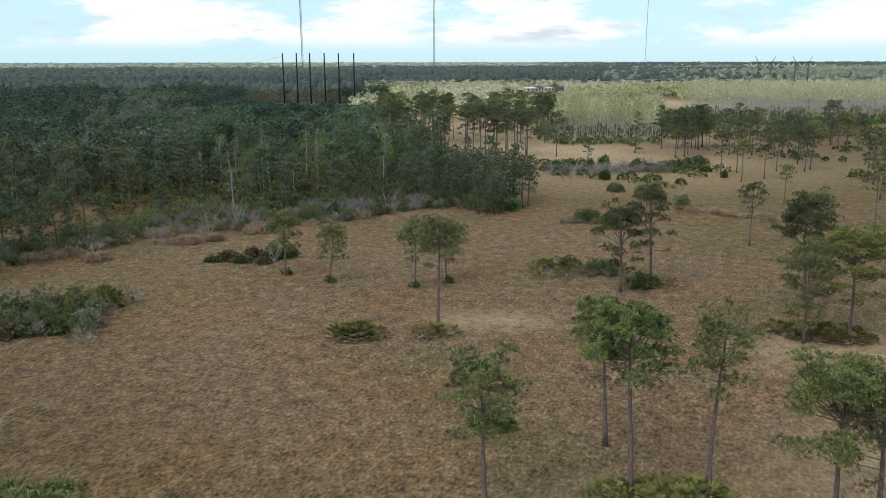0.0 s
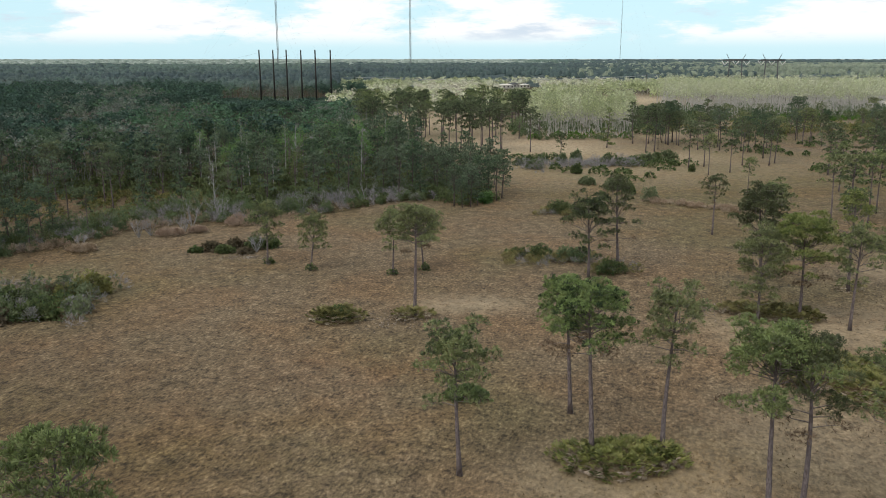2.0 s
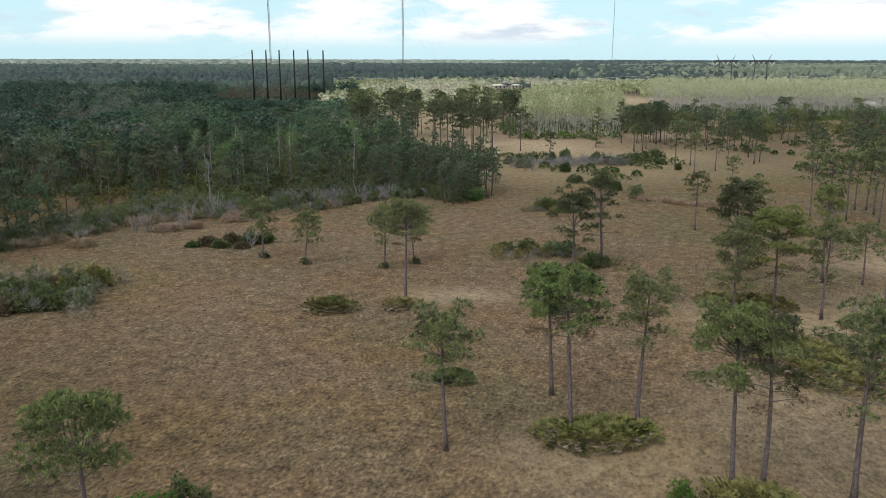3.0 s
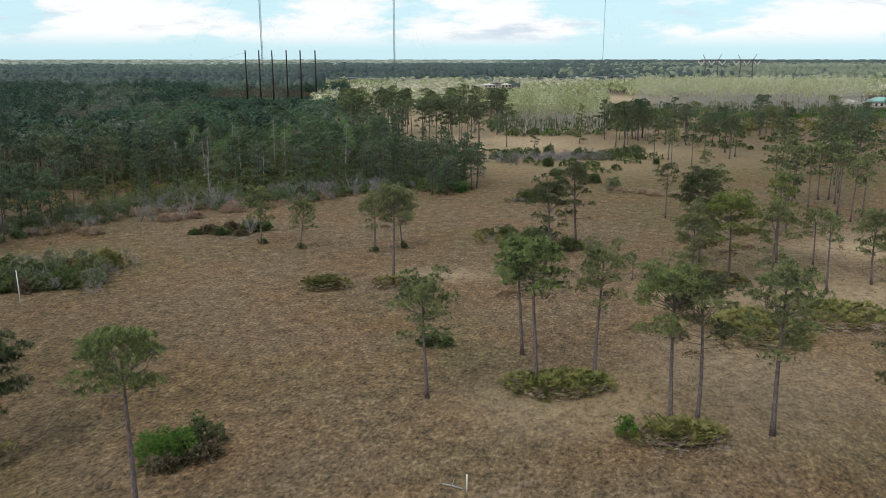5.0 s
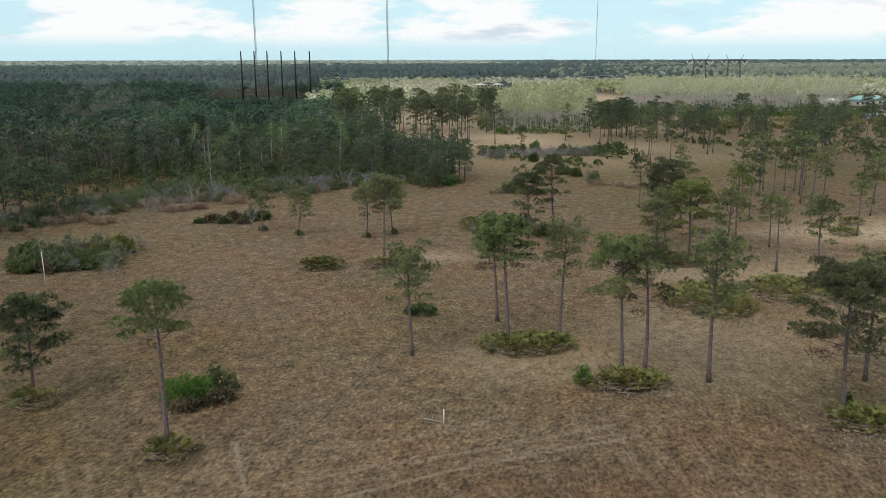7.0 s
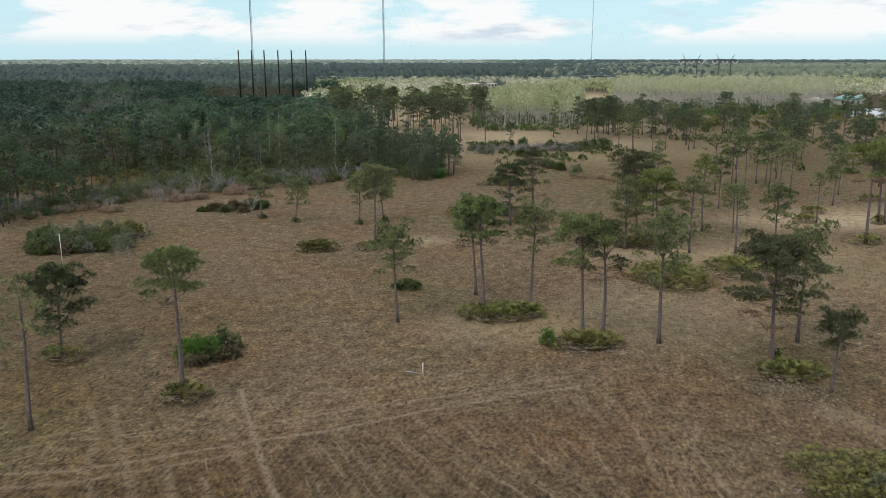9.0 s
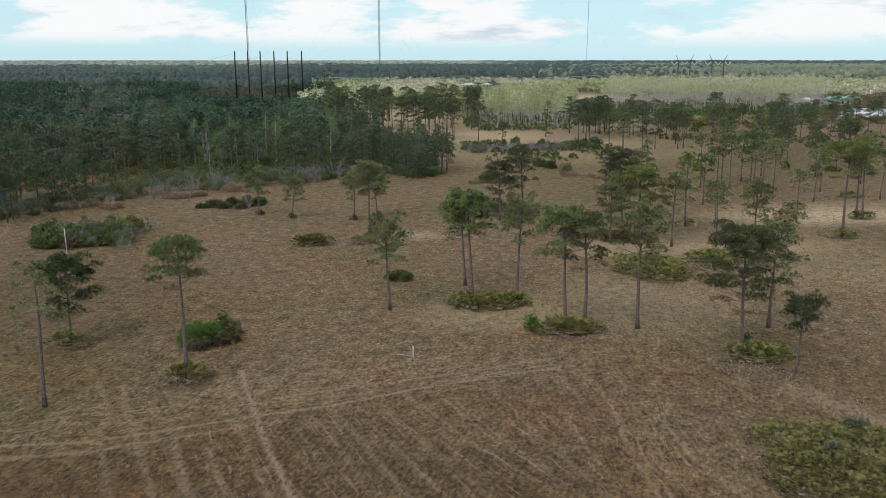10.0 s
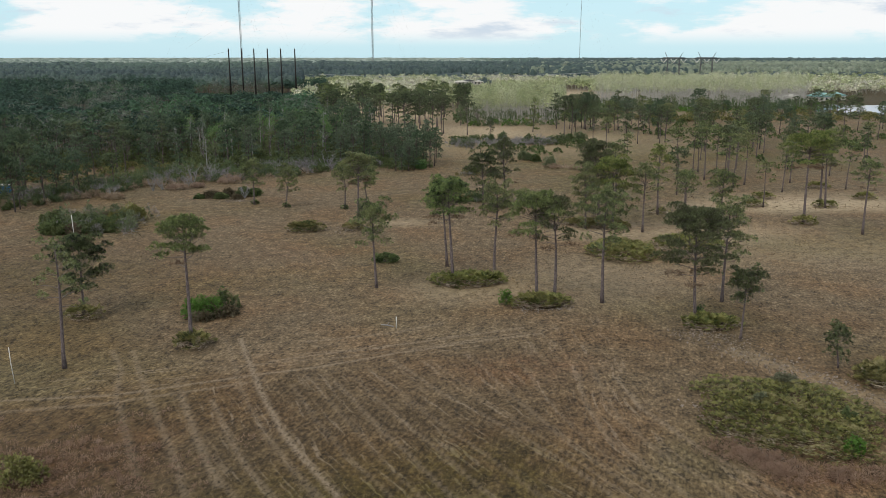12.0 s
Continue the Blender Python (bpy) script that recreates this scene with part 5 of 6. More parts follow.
def clumps(rng, x, y, r, h, k):
    """Points on the outside of low domes, k for each."""
    n = len(x)
    d = rng.normal(size=(n, k, 3))
    d /= np.linalg.norm(d, axis=2)[..., None]
    q = rng.uniform(0.7, 1.05, (n, k))
    c = np.stack([x[:, None] + d[..., 0] * r[:, None] * q, y[:, None] + d[..., 1] * r[:, None] * q, 0.1 + np.abs(d[..., 2]) * h[:, None] * q], -1)
    return c.reshape(-1, 3), (d * [1, 1, 0] + [0, 0, 0.9]).reshape(-1, 3)


def scrub_belt(name, label, mat, x, y, r, h, k, leaf, width, seed):
    rng = np.random.default_rng(seed)
    c, w = clumps(rng, x, y, r, h, k)
    s = Solid()
    s.tufts(c, w, 5, leaf, width, 0.55, rng)
    tagged(new(name, s.mesh(name, mat)), label, "scrub", kind="stuff")


def build_scrub():
    """Grey leafless scrub, reeds and low thicket along the creek, and the understorey of the wood."""
    rng = np.random.default_rng(61)
    n = 700
    x = rng.uniform(-100, 14, n)
    off = rng.uniform(-1.5, 15, n)
    y = wood_front(x) + off
    pick = rng.choice(3, n, p=[0.32, 0.26, 0.42])
    big = rng.uniform(0.5, 1.0, n) * (0.6 + 0.4 * patches(x, y, 25, 5)) * np.clip(0.5 + off / 14, 0.4, 1.2)
    for i, (nm, mat, lab, k, leaf, wd) in enumerate((("grey_scrub", M_TWIG, "grey leafless scrub along the creek", 34, 0.85, 0.05), ("creek_thicket", M_BUSH, "low dark green thicket along the creek", 60, 0.34, 0.2),
                                                     ("spring_thicket", M_SPRING, "fresh green low bushes along the creek", 50, 0.32, 0.09))):
        p = pick == i
        scrub_belt(nm, lab, mat, x[p], y[p], 2.1 * big[p], (3.0, 3.0, 4.6)[i] * big[p], (34, 60, 80)[i], leaf, wd, 62 + i)
    x = np.concatenate([rng.normal(-41, 2.5, 8), rng.normal(-26, 2.0, 8), rng.normal(-52, 3, 8), rng.uniform(-60, -5, 16)])
    y = wood_front(x) + rng.uniform(-2.5, 1.0, len(x))
    scrub_belt("dry_reeds", "tan and pinkish dry reeds along the creek", M_TAN, x, y, rng.uniform(0.6, 1.3, len(x)), rng.uniform(0.6, 1.3, len(x)), 34, 0.6, 0.05, 66)
    # understorey under the western wood
    x = rng.uniform(-130, 6, 1000)
    y = wood_front(x) + 10 + rng.uniform(0, 1, 1000) ** 1.2 * 80
    ok = ~((x > -74) & (x < -38) & (y < 143)) & ~((x > 0) & (y > 178))
    x, y = x[ok], y[ok]
    scrub_belt("wood_understorey", "dark leafy understorey beneath the wood", M_BUSH, x, y, rng.uniform(1.2, 2.4, len(x)), rng.uniform(1.2, 3.6, len(x)), 22, 0.65, 0.42, 67)
    # palmetto and bushes in the clearing
    x, y = rng.uniform(-72, -40, 60), rng.uniform(122, 150, 60)
    scrub_belt("clearing_palmetto", "dark palmetto and bushes scattered in the clearing", M_PALMETTO_MIX, x, y, rng.uniform(0.8, 2.2, 60), rng.uniform(0.7, 1.4, 60), 40, 0.45, 0.2, 68)
    # thickets at the foot of the cypress stands
    x = np.concatenate([rng.uniform(104, 225, 70), rng.uniform(38, 76, 14)])
    y = np.concatenate([318 + 0.12 * (x[:70] - 104) + rng.normal(size=70) * 5, 254 + rng.normal(size=14) * 2.5])
    g = rng.uniform(size=len(x)) < 0.6
    for nm, mat, p in (("stand_thicket", M_SPRING, g), ("stand_fresh_bushes", M_BUSH_BRIGHT, ~g)):
        scrub_belt(nm, "green thicket at the foot of the pale cypress", mat, x[p], y[p], rng.uniform(0.9, 2.6, p.sum()), rng.uniform(0.8, 3.0, p.sum()), 34, 0.7, 0.4, 71)
    x, y = rng.uniform(92, 230, 170), rng.uniform(262, 312, 170)
    scrub_belt("open_ground_bushes", "scattered olive bushes on open ground", M_PALMETTO_MIX, x, y, rng.uniform(0.8, 2.6, 170), rng.uniform(0.7, 2.2, 170), 30, 0.6, 0.35, 73)
    x = np.concatenate([rng.uniform(100, 235, 300), rng.uniform(36, 90, 60)])
    y = np.concatenate([rng.uniform(332, 400, 300), rng.uniform(268, 300, 60)])
    scrub_belt("stand_undergrowth", "olive undergrowth inside the cypress stands", M_SPRING, x, y, rng.uniform(1.2, 2.6, len(x)), rng.uniform(1.2, 4.0, len(x)), 14, 1.1, 0.8, 74)
    # dead stalks and shoots in the hollow west of the field
    x, y = rng.uniform(-48, -34, 18), rng.uniform(67.5, 81, 18)
    scrub_belt("hollow_dead_stalks", "grey dead stalks among the scrub of the hollow", M_TWIG, x, y, rng.uniform(0.4, 1.2, 18), rng.uniform(0.8, 2.0, 18), 24, 0.8, 0.05, 75)
    x, y = rng.uniform(-49, -35, 40), rng.uniform(69, 81, 40)
    scrub_belt("hollow_shoots", "mixed green shoots in the scrub of the hollow", M_SPRING, x, y, rng.uniform(0.5, 1.2, 40), rng.uniform(1.2, 3.0, 40), 26, 0.42, 0.13, 76)
    x, y = rng.uniform(-49, -37, 22), rng.uniform(69, 80, 22)
    scrub_belt("hollow_evergreen_bushes", "dark evergreen bushes of the wet hollow", M_BUSH, x, y, rng.uniform(0.6, 1.6, 22), rng.uniform(0.6, 2.4, 22), 60, 0.4, 0.12, 77)
    # tall russet grass beside the big palmetto and at the field's near corner
    x = np.concatenate([np.interp(np.linspace(0, 1, 170), [0, 0.5, 1], [25.5, 28.0, 38.0]) + rng.normal(size=170) * 0.8, rng.normal(-18, 3.8, 130)])
    y = np.concatenate([np.interp(np.linspace(0, 1, 170), [0, 0.5, 1], [-4.5, -8.6, -10.5]) + rng.normal(size=170) * 0.7, rng.normal(-3.5, 3.6, 130)])
    scrub_belt("russet_grass", "tall russet bunch grass left standing unmown", M_RUSSET, x, y, rng.uniform(0.3, 0.8, 300), rng.uniform(0.05, 0.25, 300), 14, 0.34, 0.03, 78)
    # low growth at the foot of the wood's corner
    x, y = rng.uniform(-9, 15, 70), rng.uniform(0, 14, 70)
    y = y + 133 + np.abs(x - 10) * 0.55
    scrub_belt("corner_undergrowth", "dark green undergrowth at the wood's corner", M_BUSH, x, y, rng.uniform(0.8, 1.8, 70), rng.uniform(0.8, 2.4, 70), 40, 0.42, 0.18, 82)
    # low bushes under the pole row
    d, b = rng.uniform(395, 545, 420), rng.uniform(-0.215, -0.05, 420)
    scrub_belt("right_of_way_bushes", "low dark green bushes cleared beneath the tall poles", M_NEEDLE_WOOD, d * b, d - 53, rng.uniform(1.5, 3.2, 420), rng.uniform(1.5, 3.4, 420), 14, 1.2, 0.9, 79)
    # palmetto and dead brush round the field's dark thickets
    x = np.concatenate([rng.normal(18, 3.2, 26), rng.normal(26, 2.4, 12), rng.normal(24, 1.8, 10)])
    y = np.concatenate([rng.normal(92.6, 1.4, 26), rng.normal(124.6, 1.2, 12), rng.normal(86, 1.3, 10)])
    scrub_belt("thicket_palmetto", "olive palmetto round the thickets of the field", M_PALMETTO_MIX, x, y, rng.uniform(0.4, 1.0, 48), rng.uniform(0.4, 1.1, 48), 26, 0.5, 0.12, 80)
    scrub_belt("thicket_brushwood", "grey dead brushwood in the thickets of the field", M_TWIG, x[::3] + 1.2, y[::3] - 0.8, rng.uniform(0.4, 1.0, 16), rng.uniform(0.3, 0.9, 16), 22, 0.7, 0.04, 81)
    # meadow: grey brush along the ditch, green bushes by the far pines
    t = rng.uniform(0, 1, 110)
    x = np.interp(t, [0, 0.3, 0.6, 0.8, 1], [25, 36, 45, 52, 57]) + rng.normal(size=110) * 1.6
    y = np.interp(t, [0, 0.3, 0.6, 0.8, 1], [183, 184, 186, 187, 190]) + rng.normal(size=110) * 3.4
    scrub_belt("ditch_brush", "grey leafless brush along the meadow ditch", M_TWIG, x, y, rng.uniform(0.7, 1.8, len(x)), rng.uniform(0.6, 2.2, len(x)), 30, 0.7, 0.05, 69)
    x, y = rng.uniform(43, 58, 46), rng.normal(size=46) * 1.1
    y = y + 134.5 - (x - 46) * 0.8
    scrub_belt("meadow_reeds", "pale dry reeds beside the wet green patch", M_TAN, x, y, rng.uniform(0.4, 1.1, 46), rng.uniform(0.3, 0.8, 46), 30, 0.5, 0.05, 83)
    x = np.concatenate([rng.normal(30, 4, 12), rng.normal(58, 5, 26), rng.normal(44, 8, 12), rng.uniform(95, 190, 150)])
    y = np.concatenate([rng.normal(196, 4, 12), rng.normal(188, 3, 26), rng.normal(172, 5, 12), rng.uniform(125, 290, 150)])
    scrub_belt("meadow_bushes", "low dark bushes in the far meadow", M_BUSH, x, y, rng.uniform(0.7, 2.3, len(x)), rng.uniform(0.6, 1.9, len(x)), 44, 0.5, 0.28, 70)


build_scrub()


def reed_mound(x, y, r, h, mat, label, seed):
    rng = np.random.default_rng(seed)
    c, w = clumps(rng, np.array([x, x + 0.9 * r, x - 0.8 * r]), np.array([y, y + 0.3 * r, y + 0.2 * r]), np.array([r, 0.7 * r, 0.6 * r]), np.array([h, 0.8 * h, 0.6 * h]), 130)
    s = Solid()
    s.tufts(c - np.array([x, y, 0]), w, 6, 0.55, 0.05, 0.5, rng)
    ob = new("reed_clump", s.mesh("reed_clump", mat))
    ob.location = (x, y, 0)
    tagged(ob, label, "reeds")


for i, (x, y, r, h) in enumerate(((-28.6, 117.4, 1.5, 1.6), (-37.7, 110.2, 1.3, 1.1), (-47.2, 100.4, 1.2, 0.9), (-34.0, 112.4, 0.8, 0.7))):
    reed_mound(x, y, r, h, M_TAN, "mound of dry pinkish-tan reeds at the creek edge", 310 + i)


def build_litter():
    """Bleached dead fronds, chips and twigs lying about the palmetto patches."""
    rng = np.random.default_rng(91)
    x, y = [], []
    for pts, half, n in (([(32.2, 16.8), (34.5, 13.1), (36.5, 9.8), (38.4, 6.7), (39.8, 4.0), (41.5, 0.5)], 1.2, 420), ([(31.0, 18.0), (33.5, 17.6), (36.5, 15.8)], 0.8, 160), ([(17.0, 27.0), (19.6, 26.2), (22.6, 27.2)], 0.4, 90),
                        ([(26.2, 2.6), (26.6, -3.0), (29.0, -7.6)], 0.5, 120), ([(29.0, 71.4), (31.4, 70.2)], 1.4, 160), ([(-25.5, 96.6), (-21.5, 95.6)], 0.9, 120), ([(41.0, 49.0), (51.5, 49.2)], 1.0, 200), ([(-4.6, 68.2), (1.5, 68.0)], 1.3, 90)):
        t = np.sort(rng.uniform(0, 1, n)) * (len(pts) - 1)
        k = np.arange(len(pts))
        x.append(np.interp(t, k, [p[0] for p in pts]) + rng.normal(size=n) * half)
        y.append(np.interp(t, k, [p[1] for p in pts]) + rng.normal(size=n) * half)
    x, y = np.concatenate(x), np.concatenate(y)
    n = len(x)
    s = Solid()
    s.tufts(np.stack([x, y, np.full(n, 0.05)], 1), np.stack([rng.normal(size=n), rng.normal(size=n), np.full(n, 0.18)], 1), 4, 0.25, 0.07, 0.45, rng)
    tagged(new("frond_litter", s.mesh("frond_litter", M_LITTER)), "bleached dead fronds and twigs lying on the grass", "litter", kind="stuff")


build_litter()
for x, y, rx, ry, h, mat, lab in ((34.6, 5.0, 1.5, 1.1, 1.4, M_GREYBUSH, "grey-green soft shrub rising from the palmetto thicket"), (33.9, -6.2, 1.0, 0.8, 1.3, M_BUSH_BRIGHT, "bright green bush at the edge of the palmetto thicket"),
                                  (31.4, 1.6, 0.9, 0.8, 1.1, M_GREYBUSH, "grey-green shrub within the palmetto thicket"), (36.2, -1.8, 0.8, 0.8, 1.2, M_BUSH, "dark green bush within the palmetto thicket"), (35.0, 22.2, 0.9, 0.8, 1.5, M_BUSH, "dark green bush against a pine trunk")):
    shrub(x, y, rx, ry, h, mat, lab, n=260, leaf=0.2)


def bare_shrub(x, y, h, seed, label):
    """A white-grey leafless shrub of many forking stems."""
    rng = np.random.default_rng(seed)
    s = Solid()
    for i in range(9):
        a, sp = rng.uniform(0, 6.28), rng.uniform(0.25, 0.9)
        top = np.array([math.cos(a) * sp * h * 0.7, math.sin(a) * sp * h * 0.7, h * rng.uniform(0.7, 1.0)])
        mid = top * 0.5 + rng.normal(size=3) * 0.15
        s.tube([(0, 0, -0.1), mid, top], [0.05, 0.035, 0.012], 4, False)
        for j in range(4):
            p = mid + (top - mid) * rng.uniform(0, 0.8)
            s.tube([p, p + np.array([rng.normal() * 0.5, rng.normal() * 0.5, rng.uniform(0.3, 0.9)])], [0.03, 0.008], 3, False)
    ob = new("bare_shrub", s.mesh("bare_shrub", M_WHITEWOOD))
    ob.location = (x, y, 0)
    return tagged(ob, label, "shrub")


M_WHITEWOOD = bark_material("bleached_wood", (0.30, 0.29, 0.285), (0.20, 0.19, 0.185), 12)
for i, (x, y, h) in enumerate(((-41.9, 109.2, 3.2), (-40.4, 110.4, 2.8), (-35.7, 116.4, 4.2), (-32.4, 121.4, 5.0), (-9.0, 137.0, 4.2), (-20.0, 129.0, 3.6), (-22.5, 99.3, 2.4), (-16.3, 132.5, 3.6), (-14, 134, 3.0), (-36, 113, 2.4), (-3, 139, 2.6), (-48, 103, 2.0))):
    bare_shrub(x, y, h, 300 + i, "bleached leafless shrub at the creek edge")
for i, (x, y, sc) in enumerate(((111, 258, 1.25), (121, 262, 1.3), (133, 266, 1.2), (149, 276, 1.25), (160, 268, 1.1), (42, 252, 1.2), (36, 256, 1.1))):
    tree("oak_tree", x, y, LEAFY[0 if i > 4 else 1 + i % 2], "broad round-crowned evergreen oak beyond the meadow", i * 57, sc, "oaks beyond the meadow")

# ---- posts, poles, masts ----


def post(name, x, y, pts, r, mat, label, cat):
    s = Solid()
    s.tube(pts, [r] * len(pts), 8)
    ob = new(name, smooth(s.mesh(name, mat)))
    ob.location = (x, y, 0)
    return tagged(ob, label, cat)


post("marker_post", -41.4, 63.8, [(0, 0, -0.2), (0.02, 0, 2), (-0.02, 0, 4.0)], 0.05, M_WHITE, "tall thin white marker post standing in grass", "post")
post("marker_post", 3.85, 22.4, [(0, 0, -0.2), (0.0, 0, 1.15)], 0.045, M_WHITE, "short white marker post in dry grass", "post")
post("marker_post", -27.9, 11.1, [(0, 0, -0.2), (-0.1, 0, 1.7), (-0.12, 0, 3.2)], 0.032, M_WHITE, "leaning pale marker post in grass", "post")

for i in range(6):
    x = -81.2 + (0, 7.2, 14.6, 22.3, 30.2, 38.3)[i]
    s = Solid()
    s.tube([(0, 0, -0.5), (0, 0, 15), (0, 0, 30.2)], [0.48, 0.42, 0.34], 8)
    ob = thing("utility_pole", x, 440 + (i % 2) * 1.5)
    part("pole", smooth(s.mesh("pole", M_POLE)), ob)
    for z in (29.5, 27.2, 24.9):
        s = Solid()
        s.tube([(0, -0.5, z), (0, 0.9, z + 0.2)], [0.09, 0.07], 5)
        part("insulator", s.mesh("insulator", M_STEEL), ob, "short grey insulator arm")
    tagged(ob, "tall dark transmission pole above the treetops", "utility pole", "row of transmission poles")


def mast(x, y, h, half, label):
    ob = thing("radio_mast", x, y)
    s = Solid()
    c = [(half * math.cos(a), half * math.sin(a)) for a in (0.5, 2.594, 4.689)]
    for px, py in c:
        s.tube([(px, py, 0), (px, py, h)], [half * 0.16] * 2, 4, False)
    z, k = 0.0, 0
    while z < h:
        for i in range(3):
            (ax, ay), (bx, by) = c[i], c[(i + 1) % 3]
            s.tube([(ax, ay, z), (bx, by, z + half * 3)], [half * 0.09] * 2, 3, False)
        z += half * 3
    part("lattice", s.mesh("lattice", M_MAST), ob)
    for a in (0.9, 3.0, 5.1):
        for f in (0.35, 0.65, 0.95):
            g = Solid()
            g.tube([(0, 0, h * f), (math.cos(a) * h * 0.55, math.sin(a) * h * 0.55, 6)], [0.03, 0.03], 3, False)
            part("guy_wire", g.mesh("guy_wire", M_STEEL), ob)
    return tagged(ob, label, "mast", "far radio masts")


mast(7.3, 1800, 330, 1.9, "tall slim guyed lattice radio mast over the forest")
mast(-282, 1800, 330, 1.9, "tall slim guyed lattice radio mast over the forest")
mast(919, 3500, 480, 1.3, "very distant faint radio mast on the horizon")


def h_frame(x, y):
    """A steel H-frame pylon with braced cross-arm and raised peaks."""
    ob = thing("transmission_pylon", x, y)
    for sx in (-1, 1):
        s = Solid()
        s.tube([(sx * 6.2, 0, -0.5), (sx * 5.0, 0, 23.5)], [0.65, 0.5], 8)
        s.tube([(sx * 5.0, 0, 23.5), (sx * 8.2, 0, 29.0)], [0.3, 0.16], 5)
        part("leg", smooth(s.mesh("leg", M_STEEL)), ob)
    s = Solid()
    s.tube([(-11, 0, 23.6), (11, 0, 23.6)], [0.4, 0.4], 6)
    s.tube([(-9.5, 0, 24.4), (9.5, 0, 24.4)], [0.25, 0.25], 6)
    s.tube([(-5.3, 0, 18), (5.0, 0, 23)], [0.18, 0.18], 4)
    s.tube([(5.3, 0, 18), (-5.0, 0, 23)], [0.18, 0.18], 4)
    part("crossarm", s.mesh("crossarm", M_STEEL), ob)
    for px in (-9, 0, 9):
        s = Solid()
        s.tube([(px - 2.6, 0, 23.1), (px, 0, 20.0), (px + 2.6, 0, 23.1)], [0.4, 0.42, 0.4], 4)
        part("insulator", s.mesh("insulator", M_WHITE), ob, "pale v-shaped insulator string")
    return tagged(ob, "grey steel h-frame pylon above pale trees", "pylon", "transmission pylons")


h_frame(268, 650)
h_frame(299, 652)


# ---- far buildings, pond, wires ----


def hall(x, y, w, d, wall_h, roof_h, roof_mat, label, turn=0):
    """A low building with a hipped metal roof and a row of windows."""
    ob = thing("building", x, y, 0, turn)
    s = Solid()
    s.box((-w / 2, -d / 2, -0.2), (w / 2, d / 2, wall_h))
    part("wall", s.mesh("wall", M_WALL), ob)
    s = Solid()
    o = 0.8
    z0, z1 = wall_h + 0.004, wall_h + roof_h
    r = max(w / 2 - d / 2, 0.5)
    v = [(-w / 2 - o, -d / 2 - o, z0), (w / 2 + o, -d / 2 - o, z0), (w / 2 + o, d / 2 + o, z0), (-w / 2 - o, d / 2 + o, z0), (-r, 0, z1), (r, 0, z1)]
    s.add(v, [(0, 1, 5), (0, 5, 4), (1, 2, 5), (2, 3, 4), (2, 4, 5), (3, 0, 4), (0, 2, 1), (0, 3, 2)])
    part("roof", s.mesh("roof", roof_mat), ob)
    for i in range(max(2, int(w / 3))):
        px = -w / 2 + (i + 0.5) * w / max(2, int(w / 3))
        s = Solid()
        for a, b, c, e in ((-0.7, 0.7, 0.8, 0.9), (-0.7, 0.7, 2.3, 2.4), (-0.7, -0.6, 0.9, 2.3), (0.6, 0.7, 0.9, 2.3)):
            s.box((px + a, -d / 2 - 0.08, c), (px + b, -d / 2 + 0.05, e))
        win = part("window", s.mesh("window", M_WALL), ob)
        s = Solid()
        s.box((px - 0.6, -d / 2 - 0.04, 0.9), (px + 0.6, -d / 2 + 0.05, 2.3))
        part("pane", s.mesh("pane", M_WINDOW), win, "dark glass pane")
    return tagged(ob, label, "building")


hall(264, 402, 12, 9, 3.0, 2.6, M_ROOF, "low pale building with turquoise hipped metal roof")
hall(279, 412, 9, 8, 3.0, 2.2, M_ROOF, "small pale building with turquoise hipped roof")
r = random.Random(21)
stand("pond_pines", "dark open-crowned pines before the pond", [(r.uniform(178, 262), r.uniform(252, 291), MIDPINES["d" if r.random() < 0.7 else "n"][r.randrange(4)], r.uniform(0, 360), r.uniform(0.65, 0.92)) for _ in range(22)])
row = []
for _ in range(14):
    d, b = r.uniform(262, 330), r.uniform(0.24, 0.60)
    row.append((d * b, d - 53, (MIDPINES["n"] if r.random() < 0.6 else DOMEPINE)[r.randrange(3)], r.uniform(0, 360), r.uniform(0.62, 0.95)))
stand("meadow_far_pines", "dark full-crowned pines beyond the meadow", row)

hall(243, 396, 9, 8, 3.0, 1.6, M_WALL, "small pale flat-roofed shed by the pond")
hall(84, 690, 14, 8, 2.6, 1.3, M_WALL, "long low building with pale roof behind trees")
hall(101, 696, 9, 7, 2.6, 1.2, M_WALL, "small pale-roofed building behind distant trees")
hall(93, 712, 12, 8, 2.8, 1.3, M_STEEL, "low building with grey roof behind distant trees")
hall(10, 420, 14, 8, 3.2, 1.2, M_WALL, "pale low building behind the pine belt")


def water_material():
    n = Nodes("pond_water")
    n.bump(n.noise(0.6, 3), 0.03, 0.4)
    n.b.inputs["Specular IOR Level"].default_value = 0.5
    n.put(n.b.inputs["Base Color"], (0.10, 0.13, 0.16))
    n.put(n.b.inputs["Roughness"], 0.06)
    return n.m


def build_pond():
    k = 40
    r = random.Random(9)
    v = [(243, 338, 0.05)]
    for i in range(k):
        a = 6.2832 * i / k
        q = 1 + 0.12 * math.sin(3 * a + 1) + 0.08 * math.sin(5 * a)
        v.append((243 + 36 * q * math.cos(a), 338 + 40 * q * math.sin(a) + 4 * math.cos(a), 0.05))
    me = tri_mesh("pond", v, [(0, 1 + i, 1 + (i + 1) % k) for i in range(k)], water_material())
    tagged(new("water", me), "pale sky-reflecting pond beyond the pines", "pond", kind="structure")


build_pond()


def wire(pts, label):
    s = Solid()
    far = pts[0][1] > 500
    s.tube(pts, [0.07 if far else 0.03] * len(pts), 4, False)
    tagged(new("power_line", s.mesh("power_line", M_WIRE if far else M_STEEL)), label, "cable", "power lines")


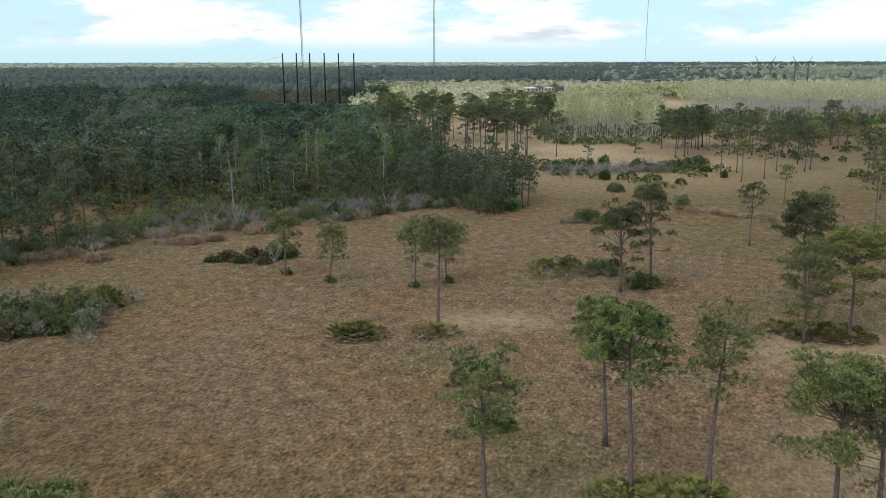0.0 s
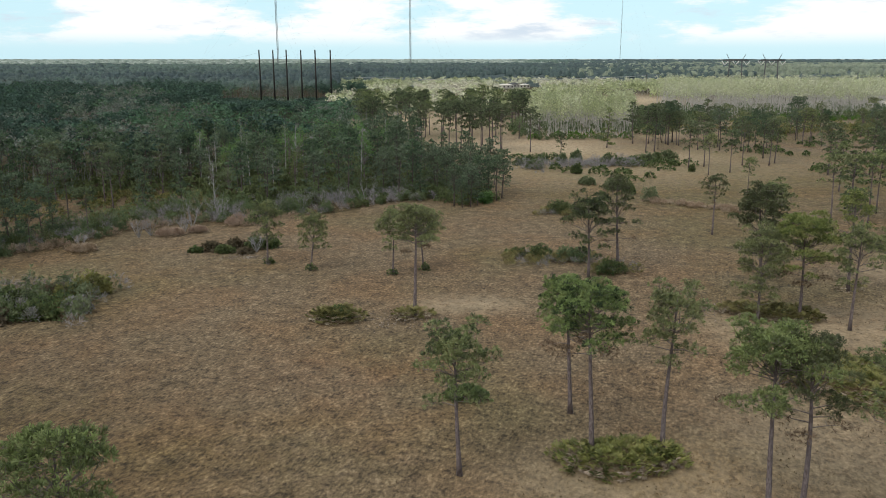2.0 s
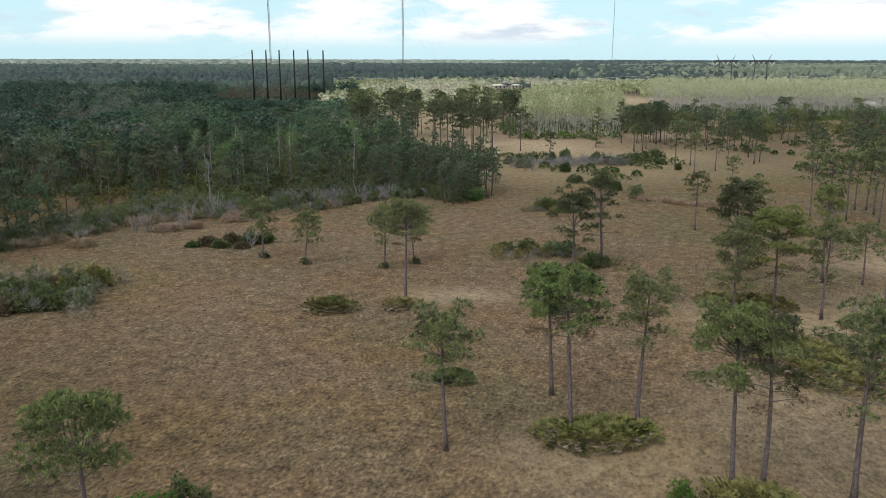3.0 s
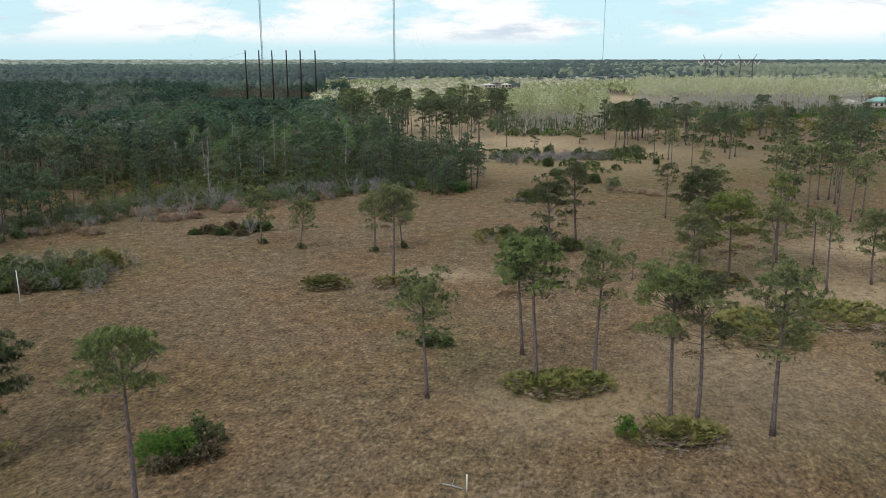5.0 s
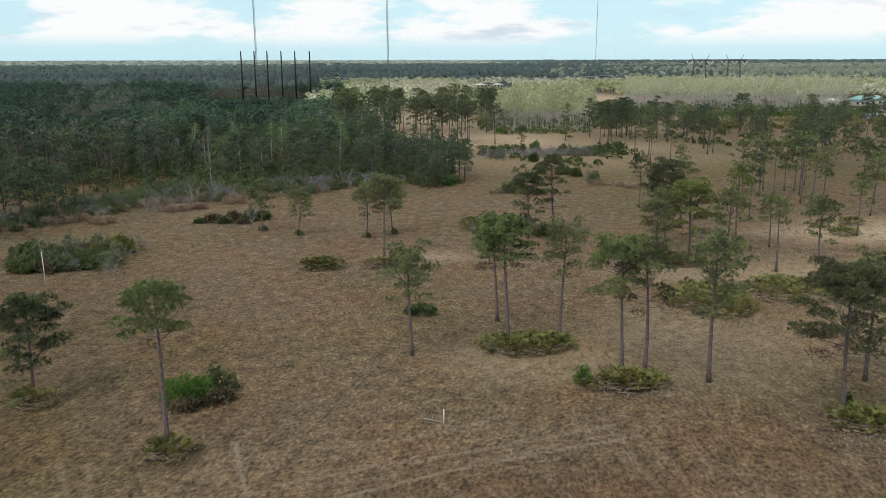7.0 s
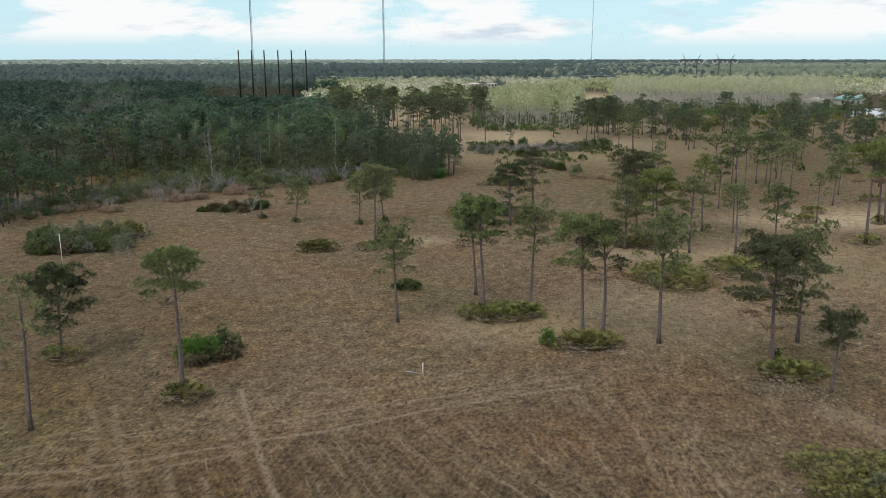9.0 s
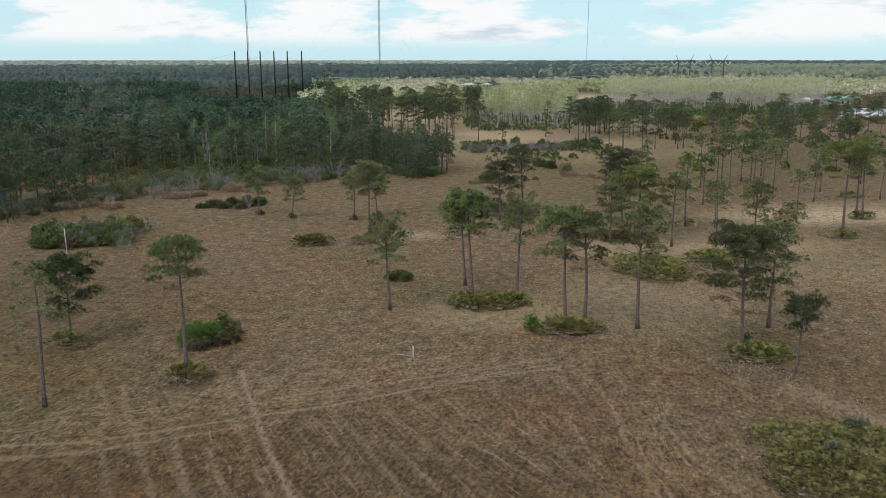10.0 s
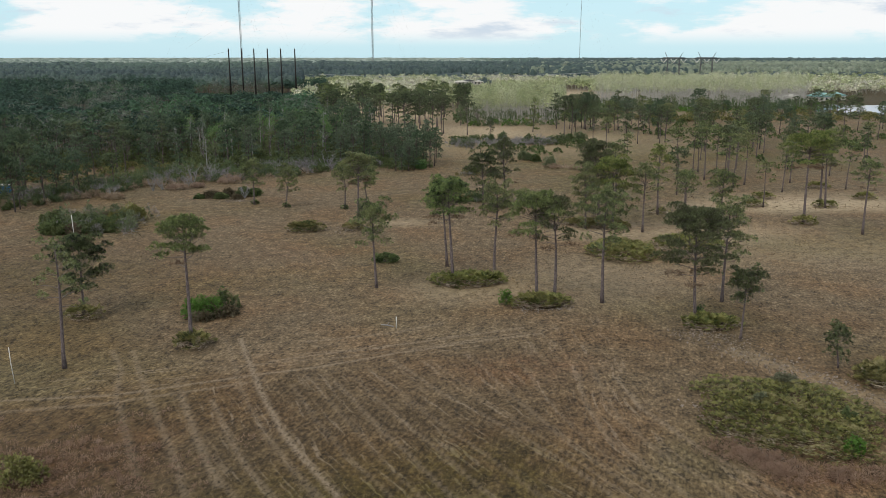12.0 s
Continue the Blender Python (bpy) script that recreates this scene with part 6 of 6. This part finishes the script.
for y in (598, 603):
    wire([(x, y, 9.5 + 0.00022 * (x - 60) ** 2) for x in range(-40, 181, 20)], "thin pale overhead cable above the distant trees")
for x, z in ((-40, 11.7), (180, 12.67)):
    ob = thing("utility_pole", x, 600.5)
    for nm, a, b, q in (("pole", (0, 0, -0.5), (0, 0, z + 0.8), 0.16), ("crossarm", (0, -2.9, z), (0, 2.9, z), 0.09)):
        s = Solid()
        s.tube([a, b], [q, q], 6)
        part(nm, s.mesh(nm, M_POLE), ob)
    tagged(ob, "wooden pole with crossarm carrying thin cables", "utility pole")
for i in range(3):
    # conductors from the pole row towards the west
    x0 = -80.5 + i * 16
    wire([(x0 - 150 * u, 440 - 60 * u, 29 - i * 1.5 - 22 * u * (1 - u) * 1.6 - 9 * u) for u in (0, 0.125, 0.25, 0.375, 0.5, 0.625, 0.75, 0.875, 1)], "thin overhead conductor sagging from tall poles")

# sticks by the short post, and a scrap of litter
s = Solid()
s.tube([(-1.5, 0.9, 0.05), (-0.9, 0.5, 0.12), (-0.25, 0.1, 0.1)], [0.05, 0.06, 0.05], 5)
s.tube([(-0.9, 0.5, 0.1), (-0.7, 1.1, 0.25)], [0.04, 0.02], 4)
ob = new("fallen_branch", s.mesh("fallen_branch", M_WHITEWOOD))
ob.location = (3.85, 22.4, 0)
tagged(ob, "bleached fallen branch beside a white post", "branch")
s = Solid()
s.tube([(-1.2, 0, 0.1), (0.2, 0.1, 0.22), (1.4, 0.1, 0.12)], [0.12, 0.14, 0.09], 6)
ob = new("fallen_log", s.mesh("fallen_log", M_WHITEWOOD))
ob.location = (58.5, 190.5, 0.05)
tagged(ob, "bleached fallen log in the far meadow", "log")
shrub(-20.8, -5.2, 1.7, 1.4, 1.9, M_PALMETTO_GOLD, "yellow-green shrub at the near edge of the field", n=420, leaf=0.26)


def trailer(x, y, turn):
    """A small blue box trailer with a pale roof, parked in the grass."""
    ob = thing("box_trailer", x, y, 0, turn)
    bm = bmesh.new()
    bmesh.ops.create_cube(bm, size=1)
    bmesh.ops.scale(bm, vec=(3.2, 1.9, 1.5), verts=bm.verts)
    bmesh.ops.translate(bm, vec=(0, 0, 1.25), verts=bm.verts)
    bmesh.ops.bevel(bm, geom=bm.edges[:], offset=0.08, segments=2, affect="EDGES")
    me = bpy.data.meshes.new("body")
    bm.to_mesh(me)
    bm.free()
    me.materials.append(M_BLUE)
    part("body", me, ob)
    for nm, lo, hi, mat in (("roof", (-1.65, -1.0, 2.004), (1.65, 1.0, 2.12), M_WHITE), ("door", (1.602, -0.6, 0.65), (1.64, 0.6, 1.85), M_WINDOW), ("drawbar", (-2.6, -0.06, 0.45), (-1.55, 0.06, 0.55), M_STEEL)):
        s = Solid()
        s.box(lo, hi)
        part(nm, s.mesh(nm, mat), ob)
    for sx in (-0.5, 0.5):
        for sy in (-1.0, 1.0):
            s = Solid()
            s.tube([(sx, sy - 0.1, 0.33), (sx, sy + 0.1, 0.33)], [0.33, 0.33], 16)
            wh = part("wheel", s.mesh("wheel", M_RUBBER), ob)
            s = Solid()
            s.tube([(sx, sy - 0.115, 0.33), (sx, sy + 0.115, 0.33)], [0.18, 0.18], 12)
            part("rim", s.mesh("rim", M_STEEL), wh, "grey steel rim")
    return tagged(ob, "small blue box trailer with pale roof parked by scrub", "trailer")


trailer(-69.5, 106.5, 25)
